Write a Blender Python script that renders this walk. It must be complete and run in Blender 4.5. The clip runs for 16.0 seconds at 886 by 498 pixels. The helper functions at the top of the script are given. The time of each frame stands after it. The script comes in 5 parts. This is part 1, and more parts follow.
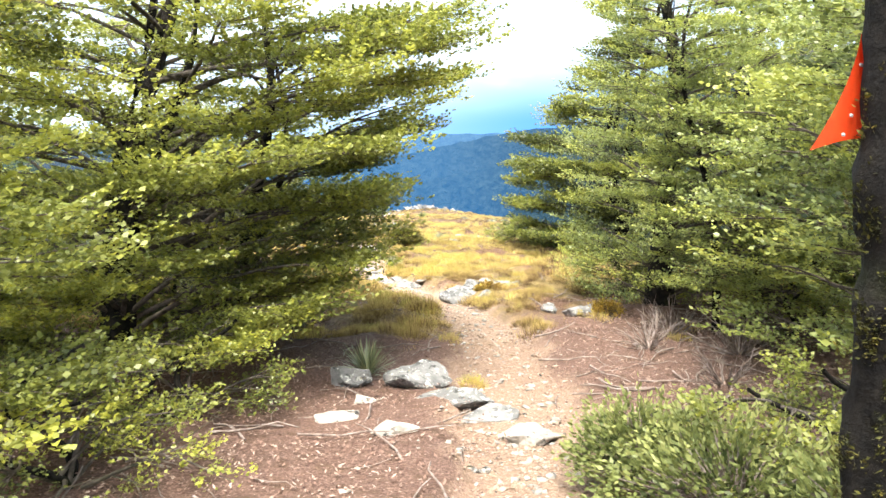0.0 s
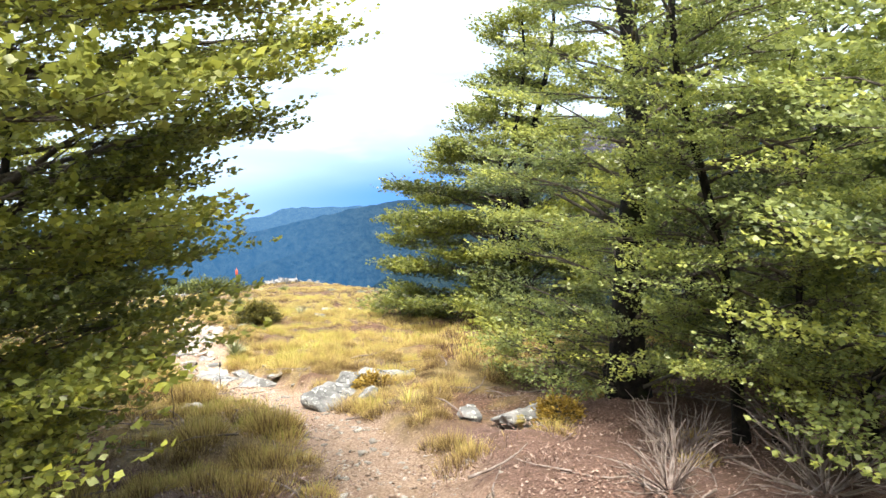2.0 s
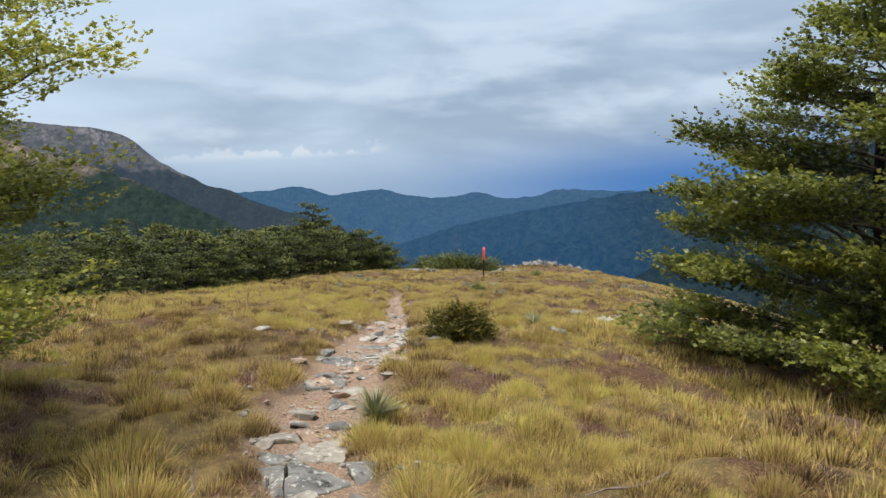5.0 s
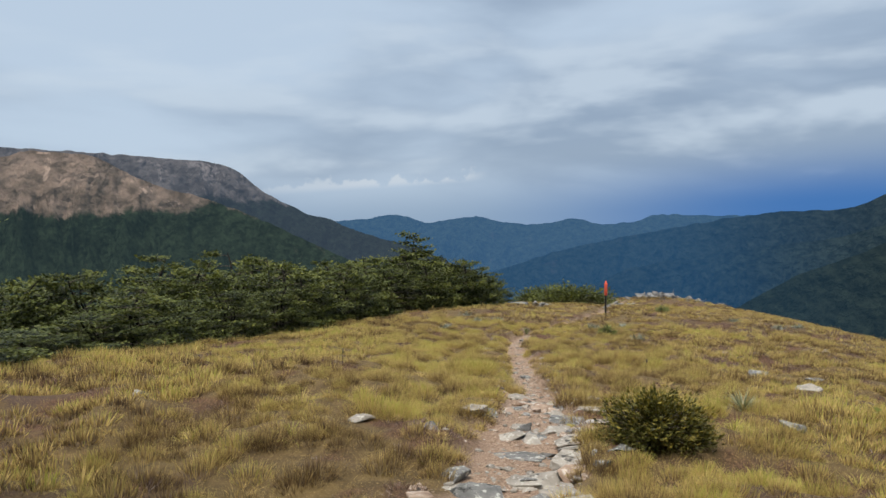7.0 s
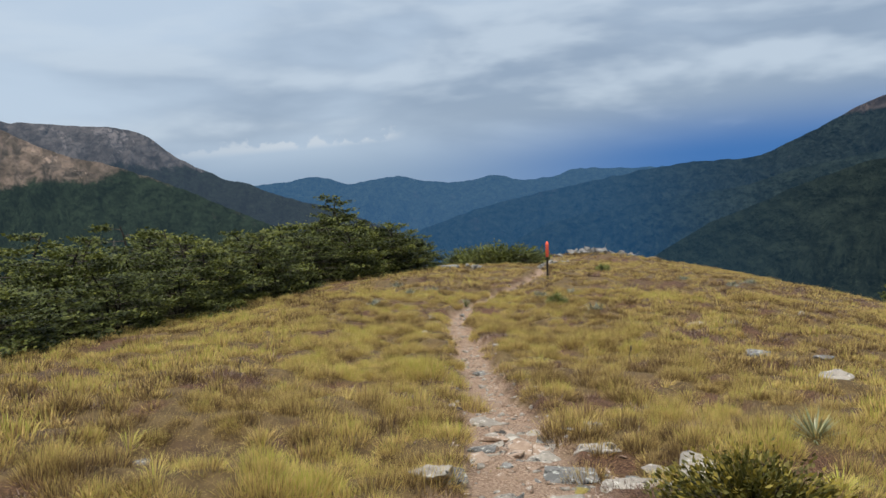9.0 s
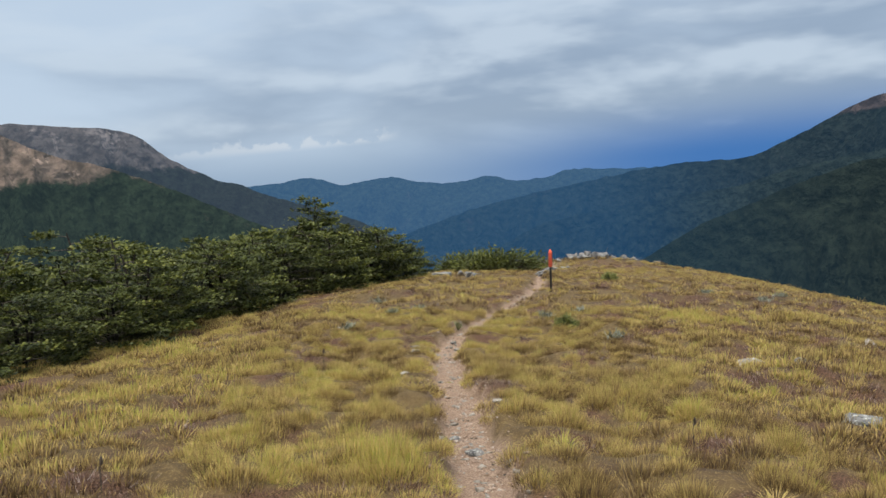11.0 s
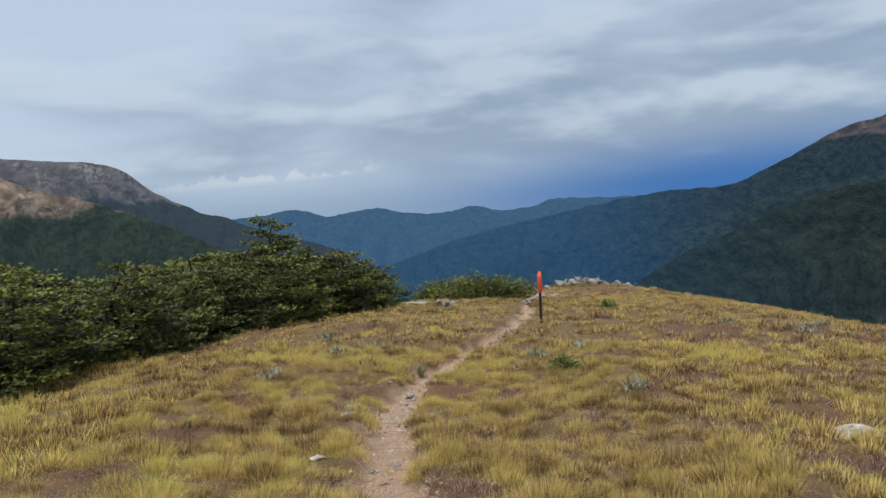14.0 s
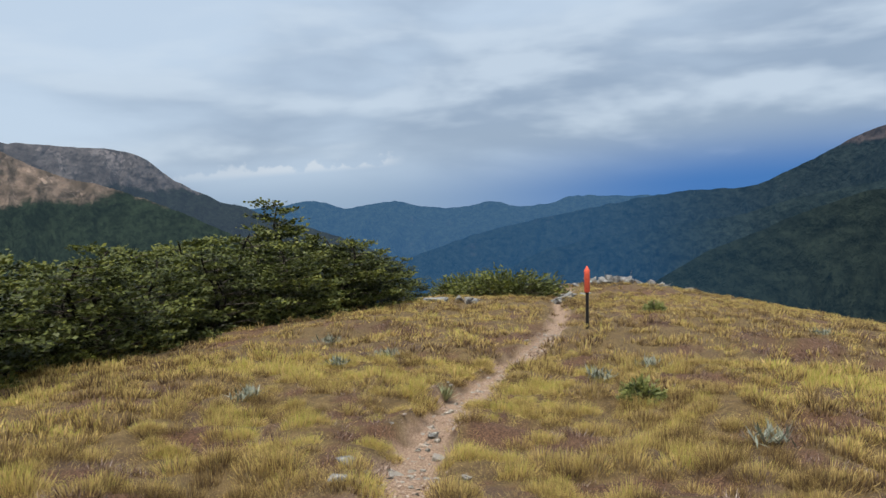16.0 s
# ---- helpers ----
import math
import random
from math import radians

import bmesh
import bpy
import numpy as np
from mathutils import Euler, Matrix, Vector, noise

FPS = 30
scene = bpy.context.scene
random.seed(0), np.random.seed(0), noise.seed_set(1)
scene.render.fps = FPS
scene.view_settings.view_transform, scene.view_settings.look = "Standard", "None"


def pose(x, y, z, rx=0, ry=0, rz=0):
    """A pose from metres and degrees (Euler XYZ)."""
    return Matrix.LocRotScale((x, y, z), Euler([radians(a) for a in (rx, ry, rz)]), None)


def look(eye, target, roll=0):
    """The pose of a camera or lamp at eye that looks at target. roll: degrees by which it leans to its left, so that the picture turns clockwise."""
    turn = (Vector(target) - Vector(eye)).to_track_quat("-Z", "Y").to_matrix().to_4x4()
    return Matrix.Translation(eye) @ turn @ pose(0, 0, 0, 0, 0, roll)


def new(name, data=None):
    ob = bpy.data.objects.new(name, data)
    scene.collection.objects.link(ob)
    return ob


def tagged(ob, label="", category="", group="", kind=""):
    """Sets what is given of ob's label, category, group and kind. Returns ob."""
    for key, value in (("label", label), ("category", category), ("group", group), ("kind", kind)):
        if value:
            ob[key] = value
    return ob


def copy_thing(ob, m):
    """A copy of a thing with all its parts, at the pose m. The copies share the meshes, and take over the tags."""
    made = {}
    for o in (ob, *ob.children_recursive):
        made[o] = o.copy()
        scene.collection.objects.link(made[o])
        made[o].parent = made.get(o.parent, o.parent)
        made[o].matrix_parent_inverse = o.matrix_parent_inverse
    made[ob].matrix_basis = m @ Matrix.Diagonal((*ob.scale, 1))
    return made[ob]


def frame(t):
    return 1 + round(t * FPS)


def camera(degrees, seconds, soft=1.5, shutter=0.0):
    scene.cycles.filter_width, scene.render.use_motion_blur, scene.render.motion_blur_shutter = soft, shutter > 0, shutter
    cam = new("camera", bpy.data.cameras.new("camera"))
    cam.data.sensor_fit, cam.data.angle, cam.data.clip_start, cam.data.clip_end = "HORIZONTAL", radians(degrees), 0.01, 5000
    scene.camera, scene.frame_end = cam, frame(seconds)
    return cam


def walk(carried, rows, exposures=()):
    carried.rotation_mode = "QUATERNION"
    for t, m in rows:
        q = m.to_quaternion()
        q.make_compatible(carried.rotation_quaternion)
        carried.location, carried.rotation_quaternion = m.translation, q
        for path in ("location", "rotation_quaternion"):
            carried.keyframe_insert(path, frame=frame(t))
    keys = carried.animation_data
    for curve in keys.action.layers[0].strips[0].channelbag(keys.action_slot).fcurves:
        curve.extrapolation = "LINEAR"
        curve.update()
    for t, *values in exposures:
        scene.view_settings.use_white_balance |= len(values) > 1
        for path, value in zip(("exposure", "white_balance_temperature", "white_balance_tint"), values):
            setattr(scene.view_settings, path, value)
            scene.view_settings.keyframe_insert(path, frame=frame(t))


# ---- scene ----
cam = camera(59.8, 16.0)
METRES, EYE, TILT, LEAN, TURN = 24.0, 1.4, -8.8, 1.2, 0.0
ROWS = [
    (0.0, 0.0, 0.0, 0.0, 0.0, 0.0, 0.0),
    (0.5, -0.0025, 0.0344, 0.0012, -0.74, 1.93, 0.03),
    (1.0, -0.0058, 0.07, 0.0014, -5.15, 2.03, -0.46),
    (1.5, -0.0033, 0.1019, 0.0026, -9.17, 3.03, 1.05),
    (2.0, 0.0017, 0.1379, 0.0023, -9.85, 5.09, 2.67),
    (2.5, 0.0127, 0.1717, 0.0035, -10.3, 5.5, 3.87),
    (3.0, 0.0235, 0.2086, 0.0041, -9.95, 6.14, 3.07),
    (3.5, 0.0315, 0.2459, 0.0069, -6.84, 4.98, -0.06),
    (4.0, 0.0315, 0.2836, 0.0097, -1.09, 3.39, -2.62),
    (4.5, 0.0253, 0.3192, 0.0142, 5.08, 2.71, -3.82),
    (5.0, 0.0168, 0.3553, 0.0227, 9.42, 3.67, -3.29),
    (7.5, -0.0439, 0.4933, 0.0426, 16.68, 5.23, -3.82),
    (8.0, -0.0529, 0.5171, 0.0465, 12.25, 4.53, -3.41),
    (8.5, -0.0593, 0.5437, 0.0486, 10.99, 3.32, -2.1),
    (9.0, -0.0655, 0.5734, 0.0527, 11.0, 2.47, -1.03),
    (11.5, -0.091, 0.7151, 0.069, 10.17, 2.6, -0.85),
    (12.0, -0.0989, 0.7372, 0.0687, 5.36, 3.23, 0.18),
    (12.5, -0.1, 0.7605, 0.0664, 4.5, 1.36, 2.95),
    (13.0, -0.0981, 0.7889, 0.0668, 4.99, 1.92, 1.51),
    (13.5, -0.0939, 0.8178, 0.0688, 6.16, 4.16, 0.39),
    (14.0, -0.0933, 0.8463, 0.0678, 9.56, 4.81, -0.15),
    (14.5, -0.0959, 0.8763, 0.0673, 12.83, 3.46, -1.89),
    (15.0, -0.1028, 0.9067, 0.0679, 14.01, 2.49, -2.37),
    (15.5, -0.1128, 0.9353, 0.0709, 10.72, 2.48, -1.92),
    (16.0, -0.1224, 0.9633, 0.0723, 10.68, 4.38, -1.69),
]
EXPOSURES = [(0.0, 1.9), (1.5, 1.78), (2.5, 1.25), (3.5, 0.62), (4.0, 0.42), (5.0, 0.18), (7.5, -0.15), (8.0, -0.25), (9.0, -0.05), (12.0, 0.05), (13.0, 0.15), (14.0, -0.05), (16.0, 0.05)]
walk(cam, [(t, pose(0, 0, EYE, TILT, LEAN, TURN) @ pose(METRES * x, METRES * y, METRES * z, 90 + pitch, roll, yaw)) for t, x, y, z, yaw, pitch, roll in ROWS],
     EXPOSURES)

# ---- world, sun and exposure ----
SUN_EL, SUN_AZ = 69.0, -170.0            # degrees above the horizon; clockwise from the way ahead (+y)


def node(nt, kind, **vals):
    n = nt.nodes.new(kind)
    for k, v in vals.items():
        if k in n.inputs:
            n.inputs[k].default_value = v
    return n


def math_node(nt, op, a, b=None, clamp=False):
    n = nt.nodes.new("ShaderNodeMath")
    n.operation, n.use_clamp = op, clamp
    for i, v in enumerate((a, b)):
        if v is None:
            continue
        if isinstance(v, (int, float)):
            n.inputs[i].default_value = v
        else:
            nt.links.new(v, n.inputs[i])
    return n.outputs[0]


def mixc(nt, fac, a, b, blend="MIX"):
    n = nt.nodes.new("ShaderNodeMix")
    n.data_type, n.blend_type = "RGBA", blend
    for i, v in ((0, fac), (6, a), (7, b)):
        if isinstance(v, (int, float)):
            n.inputs[i].default_value = v
        elif isinstance(v, tuple):
            n.inputs[i].default_value = (*v[:3], 1)
        else:
            nt.links.new(v, n.inputs[i])
    return n.outputs[2]


def smooth(nt, v, lo, hi, a=0.0, b=1.0):
    n = nt.nodes.new("ShaderNodeMapRange")
    n.interpolation_type = "SMOOTHSTEP"
    n.inputs[1].default_value, n.inputs[2].default_value = lo, hi
    n.inputs[3].default_value, n.inputs[4].default_value = a, b
    nt.links.new(v, n.inputs[0])
    return n.outputs[0]


def noise_node(nt, vec, scale, detail=4.0, rough=0.55, distort=0.0):
    n = nt.nodes.new("ShaderNodeTexNoise")
    n.inputs["Scale"].default_value, n.inputs["Detail"].default_value = scale, detail
    n.inputs["Roughness"].default_value, n.inputs["Distortion"].default_value = rough, distort
    if vec is not None:
        nt.links.new(vec, n.inputs["Vector"])
    return n.outputs[0]


world = bpy.data.worlds.new("overcast_sky")
scene.world = world
world.use_nodes = True
nt = world.node_tree
bg = nt.nodes["Background"]
sky = nt.nodes.new("ShaderNodeTexSky")
sky.sky_type, sky.sun_disc = "NISHITA", False
sky.sun_elevation, sky.sun_rotation = radians(SUN_EL), radians(SUN_AZ)
clear = mixc(nt, 1.0, sky.outputs[0], (0.1, 0.1, 0.1), "MULTIPLY")
tc = nt.nodes.new("ShaderNodeTexCoord")
sep = nt.nodes.new("ShaderNodeSeparateXYZ")
nt.links.new(tc.outputs["Generated"], sep.inputs[0])
dx, dy, dz = sep.outputs
comb = nt.nodes.new("ShaderNodeCombineXYZ")
nt.links.new(math_node(nt, "MULTIPLY", dx, 2.2), comb.inputs[0])
nt.links.new(math_node(nt, "MULTIPLY", dy, 1.2), comb.inputs[1])
nt.links.new(math_node(nt, "MULTIPLY", dz, 7.0), comb.inputs[2])
lifted = nt.nodes.new("ShaderNodeVectorMath")
lifted.operation = "ADD"
lifted.inputs[1].default_value = (0.0, 0.0, 0.16)
nt.links.new(comb.outputs[0], lifted.inputs[0])
deck = noise_node(nt, comb.outputs[0], 1.35, 5, 0.46, 0.15)
above = noise_node(nt, lifted.outputs[0], 1.35, 5, 0.46, 0.15)
broad = noise_node(nt, comb.outputs[0], 0.55, 2, 0.5)
# thick banks are grey beneath and pale along their upper edges
body = math_node(nt, "ADD", math_node(nt, "MULTIPLY", deck, 0.55), math_node(nt, "MULTIPLY", broad, 0.45))
rim = smooth(nt, math_node(nt, "SUBTRACT", deck, above), -0.03, 0.12)
cloud = mixc(nt, smooth(nt, body, 0.42, 0.60), (0.53, 0.65, 0.795), (0.31, 0.405, 0.54))
cloud = mixc(nt, math_node(nt, "MULTIPLY", rim, 0.75), cloud, (0.61, 0.715, 0.83))
cloud = mixc(nt, 0.93, clear, cloud)
# blue rain haze low over the plain, paler on the western side
haze = mixc(nt, smooth(nt, dx, -0.35, 0.16), (0.30, 0.41, 0.55), (0.065, 0.19, 0.47))
low = smooth(nt, math_node(nt, "SUBTRACT", dz, math_node(nt, "MULTIPLY", dx, 0.06)), 0.0, 0.085, 1.0, 0.0)
cloud = mixc(nt, low, cloud, haze)
# a line of small cumulus under the deck
puff = noise_node(nt, tc.outputs["Generated"], 34, 5, 0.55)
base = math_node(nt, "SUBTRACT", dz, math_node(nt, "ADD", math_node(nt, "MULTIPLY", dx, 0.075), 0.0585))
crown = math_node(nt, "SUBTRACT", base, math_node(nt, "MULTIPLY", math_node(nt, "SUBTRACT", puff, 0.36), 0.055))
band = math_node(nt, "MULTIPLY", smooth(nt, base, -0.004, 0.006), smooth(nt, crown, -0.003, 0.003, 1.0, 0.0))
band = math_node(nt, "MULTIPLY", band, math_node(nt, "MULTIPLY", smooth(nt, dx, -0.60, -0.36), smooth(nt, dx, -0.27, -0.23, 1.0, 0.0)))
cloud = mixc(nt, math_node(nt, "MULTIPLY", band, 0.62), cloud, (0.66, 0.72, 0.78))
nt.links.new(cloud, bg.inputs[0])
bg.inputs[1].default_value = 1.0

sun = new("sun", bpy.data.lights.new("sun", "SUN"))
sun.data.energy, sun.data.angle, sun.data.color = 4.8, radians(36), (1.0, 0.94, 0.84)
_a, _e = radians(SUN_AZ), radians(SUN_EL)
sun.matrix_world = look((0, 0, 0), (-math.sin(_a) * math.cos(_e), -math.cos(_a) * math.cos(_e), -math.sin(_e)))


# ---- materials ----
def material(name, rough=0.9):
    m = bpy.data.materials.new(name)
    m.use_nodes = True
    t = m.node_tree
    b = t.nodes["Principled BSDF"]
    b.inputs["Roughness"].default_value = rough
    b.inputs["Specular IOR Level"].default_value = 0.25
    return m, t, b


def coords(t):
    return t.nodes.new("ShaderNodeTexCoord").outputs["Object"]


def place(t):
    return t.nodes.new("ShaderNodeNewGeometry").outputs["Position"]


def bump(t, b, height, strength=0.4, distance=0.02):
    n = t.nodes.new("ShaderNodeBump")
    n.inputs["Strength"].default_value, n.inputs["Distance"].default_value = strength, distance
    t.links.new(height, n.inputs["Height"])
    t.links.new(n.outputs[0], b.inputs["Normal"])


def attr(t, name):
    n = t.nodes.new("ShaderNodeAttribute")
    n.attribute_name = name
    return n.outputs["Fac"]


def mat_leaf(name, dark, mid, tip, see=0.42, gloss=0.6):
    m, t, b = material(name, 0.42)
    tone = attr(t, "tone")
    isl = t.nodes.new("ShaderNodeNewGeometry").outputs["Random Per Island"]
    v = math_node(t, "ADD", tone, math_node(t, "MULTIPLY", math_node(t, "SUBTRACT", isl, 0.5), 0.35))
    # dark end also carries shade painted inside the foliage; tip end is yellow growth
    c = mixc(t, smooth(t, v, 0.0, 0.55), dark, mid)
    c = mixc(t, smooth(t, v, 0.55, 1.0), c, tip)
    t.links.new(c, b.inputs["Base Color"])
    b.inputs["Specular IOR Level"].default_value = gloss
    tr = t.nodes.new("ShaderNodeBsdfTranslucent")
    t.links.new(c, tr.inputs[0])
    mx = t.nodes.new("ShaderNodeMixShader")
    mx.inputs[0].default_value = see
    t.links.new(b.outputs[0], mx.inputs[1])
    t.links.new(tr.outputs[0], mx.inputs[2])
    t.links.new(mx.outputs[0], t.nodes["Material Output"].inputs[0])
    return m


def mat_bark(name, c1, c2, moss=(0.05, 0.06, 0.02)):
    m, t, b = material(name, 0.95)
    p = coords(t)
    c = mixc(t, smooth(t, noise_node(t, p, 14, 6, 0.65), 0.35, 0.7), c1, c2)
    c = mixc(t, smooth(t, noise_node(t, p, 3, 3), 0.55, 0.7), c, moss)
    t.links.new(c, b.inputs["Base Color"])
    bump(t, b, noise_node(t, p, 30, 6, 0.7), 0.8, 0.03)
    return m


def mat_stone(name, c1, c2, lichen, lo=0.55):
    m, t, b = material(name, 0.85)
    p = place(t)
    c = mixc(t, smooth(t, noise_node(t, p, 5, 5, 0.6), 0.35, 0.7), c1, c2)
    c = mixc(t, smooth(t, noise_node(t, p, 21, 4, 0.65), 0.54, 0.64), c, lichen)
    c = mixc(t, smooth(t, noise_node(t, p, 9, 5, 0.7), 0.56, 0.66), c, (0.045, 0.045, 0.042))
    c = mixc(t, smooth(t, noise_node(t, p, 3.3, 4, 0.7), 0.64, 0.72), c, (0.26, 0.21, 0.06))
    t.links.new(c, b.inputs["Base Color"])
    bump(t, b, noise_node(t, p, 38, 7, 0.7), 0.75, 0.02)
    return m


def mat_grass(name):
    m, t, b = material(name, 0.8)
    tone = attr(t, "tone")
    isl = t.nodes.new("ShaderNodeNewGeometry").outputs["Random Per Island"]
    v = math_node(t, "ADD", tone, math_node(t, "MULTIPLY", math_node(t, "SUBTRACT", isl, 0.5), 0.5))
    # darkest end serves both dead thatch and the shade painted at the roots
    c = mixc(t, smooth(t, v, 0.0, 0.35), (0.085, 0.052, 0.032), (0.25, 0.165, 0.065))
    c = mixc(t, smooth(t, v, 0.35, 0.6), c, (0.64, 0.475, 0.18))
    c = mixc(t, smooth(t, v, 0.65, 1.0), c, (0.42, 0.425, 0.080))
    t.links.new(c, b.inputs["Base Color"])
    tr = t.nodes.new("ShaderNodeBsdfTranslucent")
    t.links.new(c, tr.inputs[0])
    mx = t.nodes.new("ShaderNodeMixShader")
    mx.inputs[0].default_value = 0.26
    t.links.new(b.outputs[0], mx.inputs[1])
    t.links.new(tr.outputs[0], mx.inputs[2])
    t.links.new(mx.outputs[0], t.nodes["Material Output"].inputs[0])
    return m


def mat_ground():
    m, t, b = material("alpine_ground", 0.95)
    p = place(t)
    fine, mid, big = noise_node(t, p, 55, 6, 0.7), noise_node(t, p, 7, 5, 0.6), noise_node(t, p, 1.1, 4, 0.6)
    grass = mixc(t, smooth(t, mid, 0.35, 0.65), (0.24, 0.165, 0.065), (0.12, 0.088, 0.036))
    sy = t.nodes.new("ShaderNodeSeparateXYZ")
    t.links.new(p, sy.inputs[0])
    soil = mixc(t, smooth(t, mid, 0.35, 0.65), (0.15, 0.100, 0.044), (0.085, 0.056, 0.026))
    grass = mixc(t, smooth(t, math_node(t, "ADD", sy.outputs[1], math_node(t, "MULTIPLY", big, 5.0)), 15.5, 19.5), grass, soil)
    grass = mixc(t, smooth(t, big, 0.52, 0.68), grass, (0.09, 0.056, 0.04))
    grass = mixc(t, smooth(t, fine, 0.53, 0.70), grass, (0.40, 0.29, 0.12))
    litter = mixc(t, smooth(t, fine, 0.4, 0.65), (0.095, 0.052, 0.04), (0.205, 0.13, 0.098))
    litter = mixc(t, smooth(t, mid, 0.5, 0.7), litter, (0.10, 0.06, 0.04))
    grit = mixc(t, smooth(t, fine, 0.36, 0.66), (0.19, 0.12, 0.08), (0.46, 0.335, 0.245))
    grit = mixc(t, smooth(t, mid, 0.45, 0.75), grit, (0.30, 0.205, 0.145))
    grass = mixc(t, smooth(t, noise_node(t, p, 2.3, 5, 0.65), 0.60, 0.72), grass, (0.20, 0.14, 0.056))
    peat = mixc(t, smooth(t, fine, 0.4, 0.62), (0.045, 0.022, 0.012), (0.20, 0.112, 0.068))
    grass = mixc(t, attr(t, "heath"), grass, peat)
    c = mixc(t, attr(t, "litter"), grass, litter)
    c = mixc(t, attr(t, "trail"), c, grit)
    woods = mixc(t, smooth(t, noise_node(t, p, 0.05, 6, 0.7), 0.4, 0.6), (0.012, 0.024, 0.012), (0.025, 0.042, 0.016))
    c = mixc(t, attr(t, "woods"), c, woods)
    t.links.new(c, b.inputs["Base Color"])
    h = math_node(t, "ADD", math_node(t, "MULTIPLY", fine, 0.5), mid)
    bump(t, b, h, 0.9, 0.05)
    return m


def mat_far(name, forest, rock, tree_line, blur, haze_glow, amount, glow=1.0, east=None):
    """A far hill: forest below a wandering tree line, bare scree above, blue distance haze painted in as emission."""
    m, t, b = material(name, 1.0)
    b.inputs["Specular IOR Level"].default_value = 0.0
    p = place(t)
    s = t.nodes.new("ShaderNodeSeparateXYZ")
    t.links.new(p, s.inputs[0])
    speck = noise_node(t, p, 0.035, 8, 0.72)
    broad = noise_node(t, p, 0.0042, 8, 0.66)
    f = mixc(t, smooth(t, speck, 0.35, 0.65), tuple(0.55 * q for q in forest), tuple(1.45 * q for q in forest))
    f = mixc(t, smooth(t, broad, 0.62, 0.72), f, tuple(0.5 * (u + v) for u, v in zip(forest, rock)))
    r = mixc(t, smooth(t, noise_node(t, p, 0.014, 8, 0.7), 0.35, 0.65), tuple(0.42 * q for q in rock), rock)
    r = mixc(t, smooth(t, noise_node(t, p, 0.009, 5, 0.7, 1.0), 0.57, 0.66), r, tuple(1.5 * q for q in rock))
    hgt = math_node(t, "ADD", s.outputs[2], math_node(t, "MULTIPLY", math_node(t, "SUBTRACT", broad, 0.5), blur))
    c = mixc(t, smooth(t, hgt, tree_line - 0.06 * blur, tree_line + 0.06 * blur), f, r)
    t.links.new(c, b.inputs["Base Color"])
    relief = math_node(t, "ADD", math_node(t, "MULTIPLY", noise_node(t, p, 0.012, 6, 0.65), 1.6), math_node(t, "MULTIPLY", noise_node(t, p, 0.0038, 4, 0.6), 5.0))
    bump(t, b, math_node(t, "ADD", math_node(t, "MULTIPLY", speck, 0.45), relief), 1.0, 60.0)
    # distance haze is painted: a blue glow mixed over the lit surface
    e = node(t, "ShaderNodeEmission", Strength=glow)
    e.inputs[0].default_value = (*haze_glow, 1)
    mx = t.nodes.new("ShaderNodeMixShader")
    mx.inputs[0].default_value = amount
    # painted haze shifts in colour and amount along x
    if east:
        haze_glow2, amount2, x0, x1 = east
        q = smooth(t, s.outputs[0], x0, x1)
        t.links.new(mixc(t, q, haze_glow, haze_glow2), e.inputs[0])
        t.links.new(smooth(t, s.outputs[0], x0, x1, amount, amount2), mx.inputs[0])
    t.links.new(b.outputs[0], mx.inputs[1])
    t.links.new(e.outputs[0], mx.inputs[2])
    t.links.new(mx.outputs[0], t.nodes["Material Output"].inputs[0])
    return m


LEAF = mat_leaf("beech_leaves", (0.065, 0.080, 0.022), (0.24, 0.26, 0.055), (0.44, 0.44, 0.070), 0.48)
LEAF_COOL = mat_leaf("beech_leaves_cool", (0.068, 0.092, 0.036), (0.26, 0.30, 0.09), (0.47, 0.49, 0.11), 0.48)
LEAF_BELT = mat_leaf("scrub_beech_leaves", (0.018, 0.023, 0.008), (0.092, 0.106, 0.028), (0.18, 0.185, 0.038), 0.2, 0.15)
LEAF_SHRUB = mat_leaf("shrub_leaves", (0.026, 0.028, 0.009), (0.085, 0.082, 0.02), (0.24, 0.19, 0.035), 0.15, 0.15)
LEAF_GREEN = mat_leaf("low_green_leaves", (0.06, 0.078, 0.028), (0.18, 0.205, 0.065), (0.33, 0.34, 0.12), 0.35, 0.25)
LEAF_SPEAR = mat_leaf("spear_leaves", (0.09, 0.11, 0.05), (0.22, 0.24, 0.12), (0.42, 0.40, 0.22), 0.15)
BARK = mat_bark("beech_bark", (0.005, 0.004, 0.0035), (0.028, 0.022, 0.017), (0.020, 0.024, 0.008))
BARK_MOSSY = mat_bark("mossy_black_bark", (0.004, 0.0035, 0.003), (0.016, 0.013, 0.010), (0.016, 0.019, 0.006))
BARK_GREY = mat_bark("grey_twig_bark", (0.06, 0.048, 0.038), (0.17, 0.14, 0.115), (0.10, 0.09, 0.06))
DEADWOOD = mat_bark("bleached_twigs", (0.16, 0.12, 0.10), (0.34, 0.28, 0.25), (0.2, 0.16, 0.13))
STONE = mat_stone("lichened_schist", (0.12, 0.118, 0.115), (0.26, 0.252, 0.24), (0.46, 0.46, 0.42))
STONE_PALE = mat_stone("pale_schist", (0.25, 0.225, 0.195), (0.41, 0.37, 0.32), (0.50, 0.47, 0.42))
STONE_WARM = mat_stone("warm_grit", (0.24, 0.16, 0.11), (0.48, 0.37, 0.29), (0.55, 0.48, 0.42))
GRASS = mat_grass("tussock_blades")
GROUND = mat_ground()


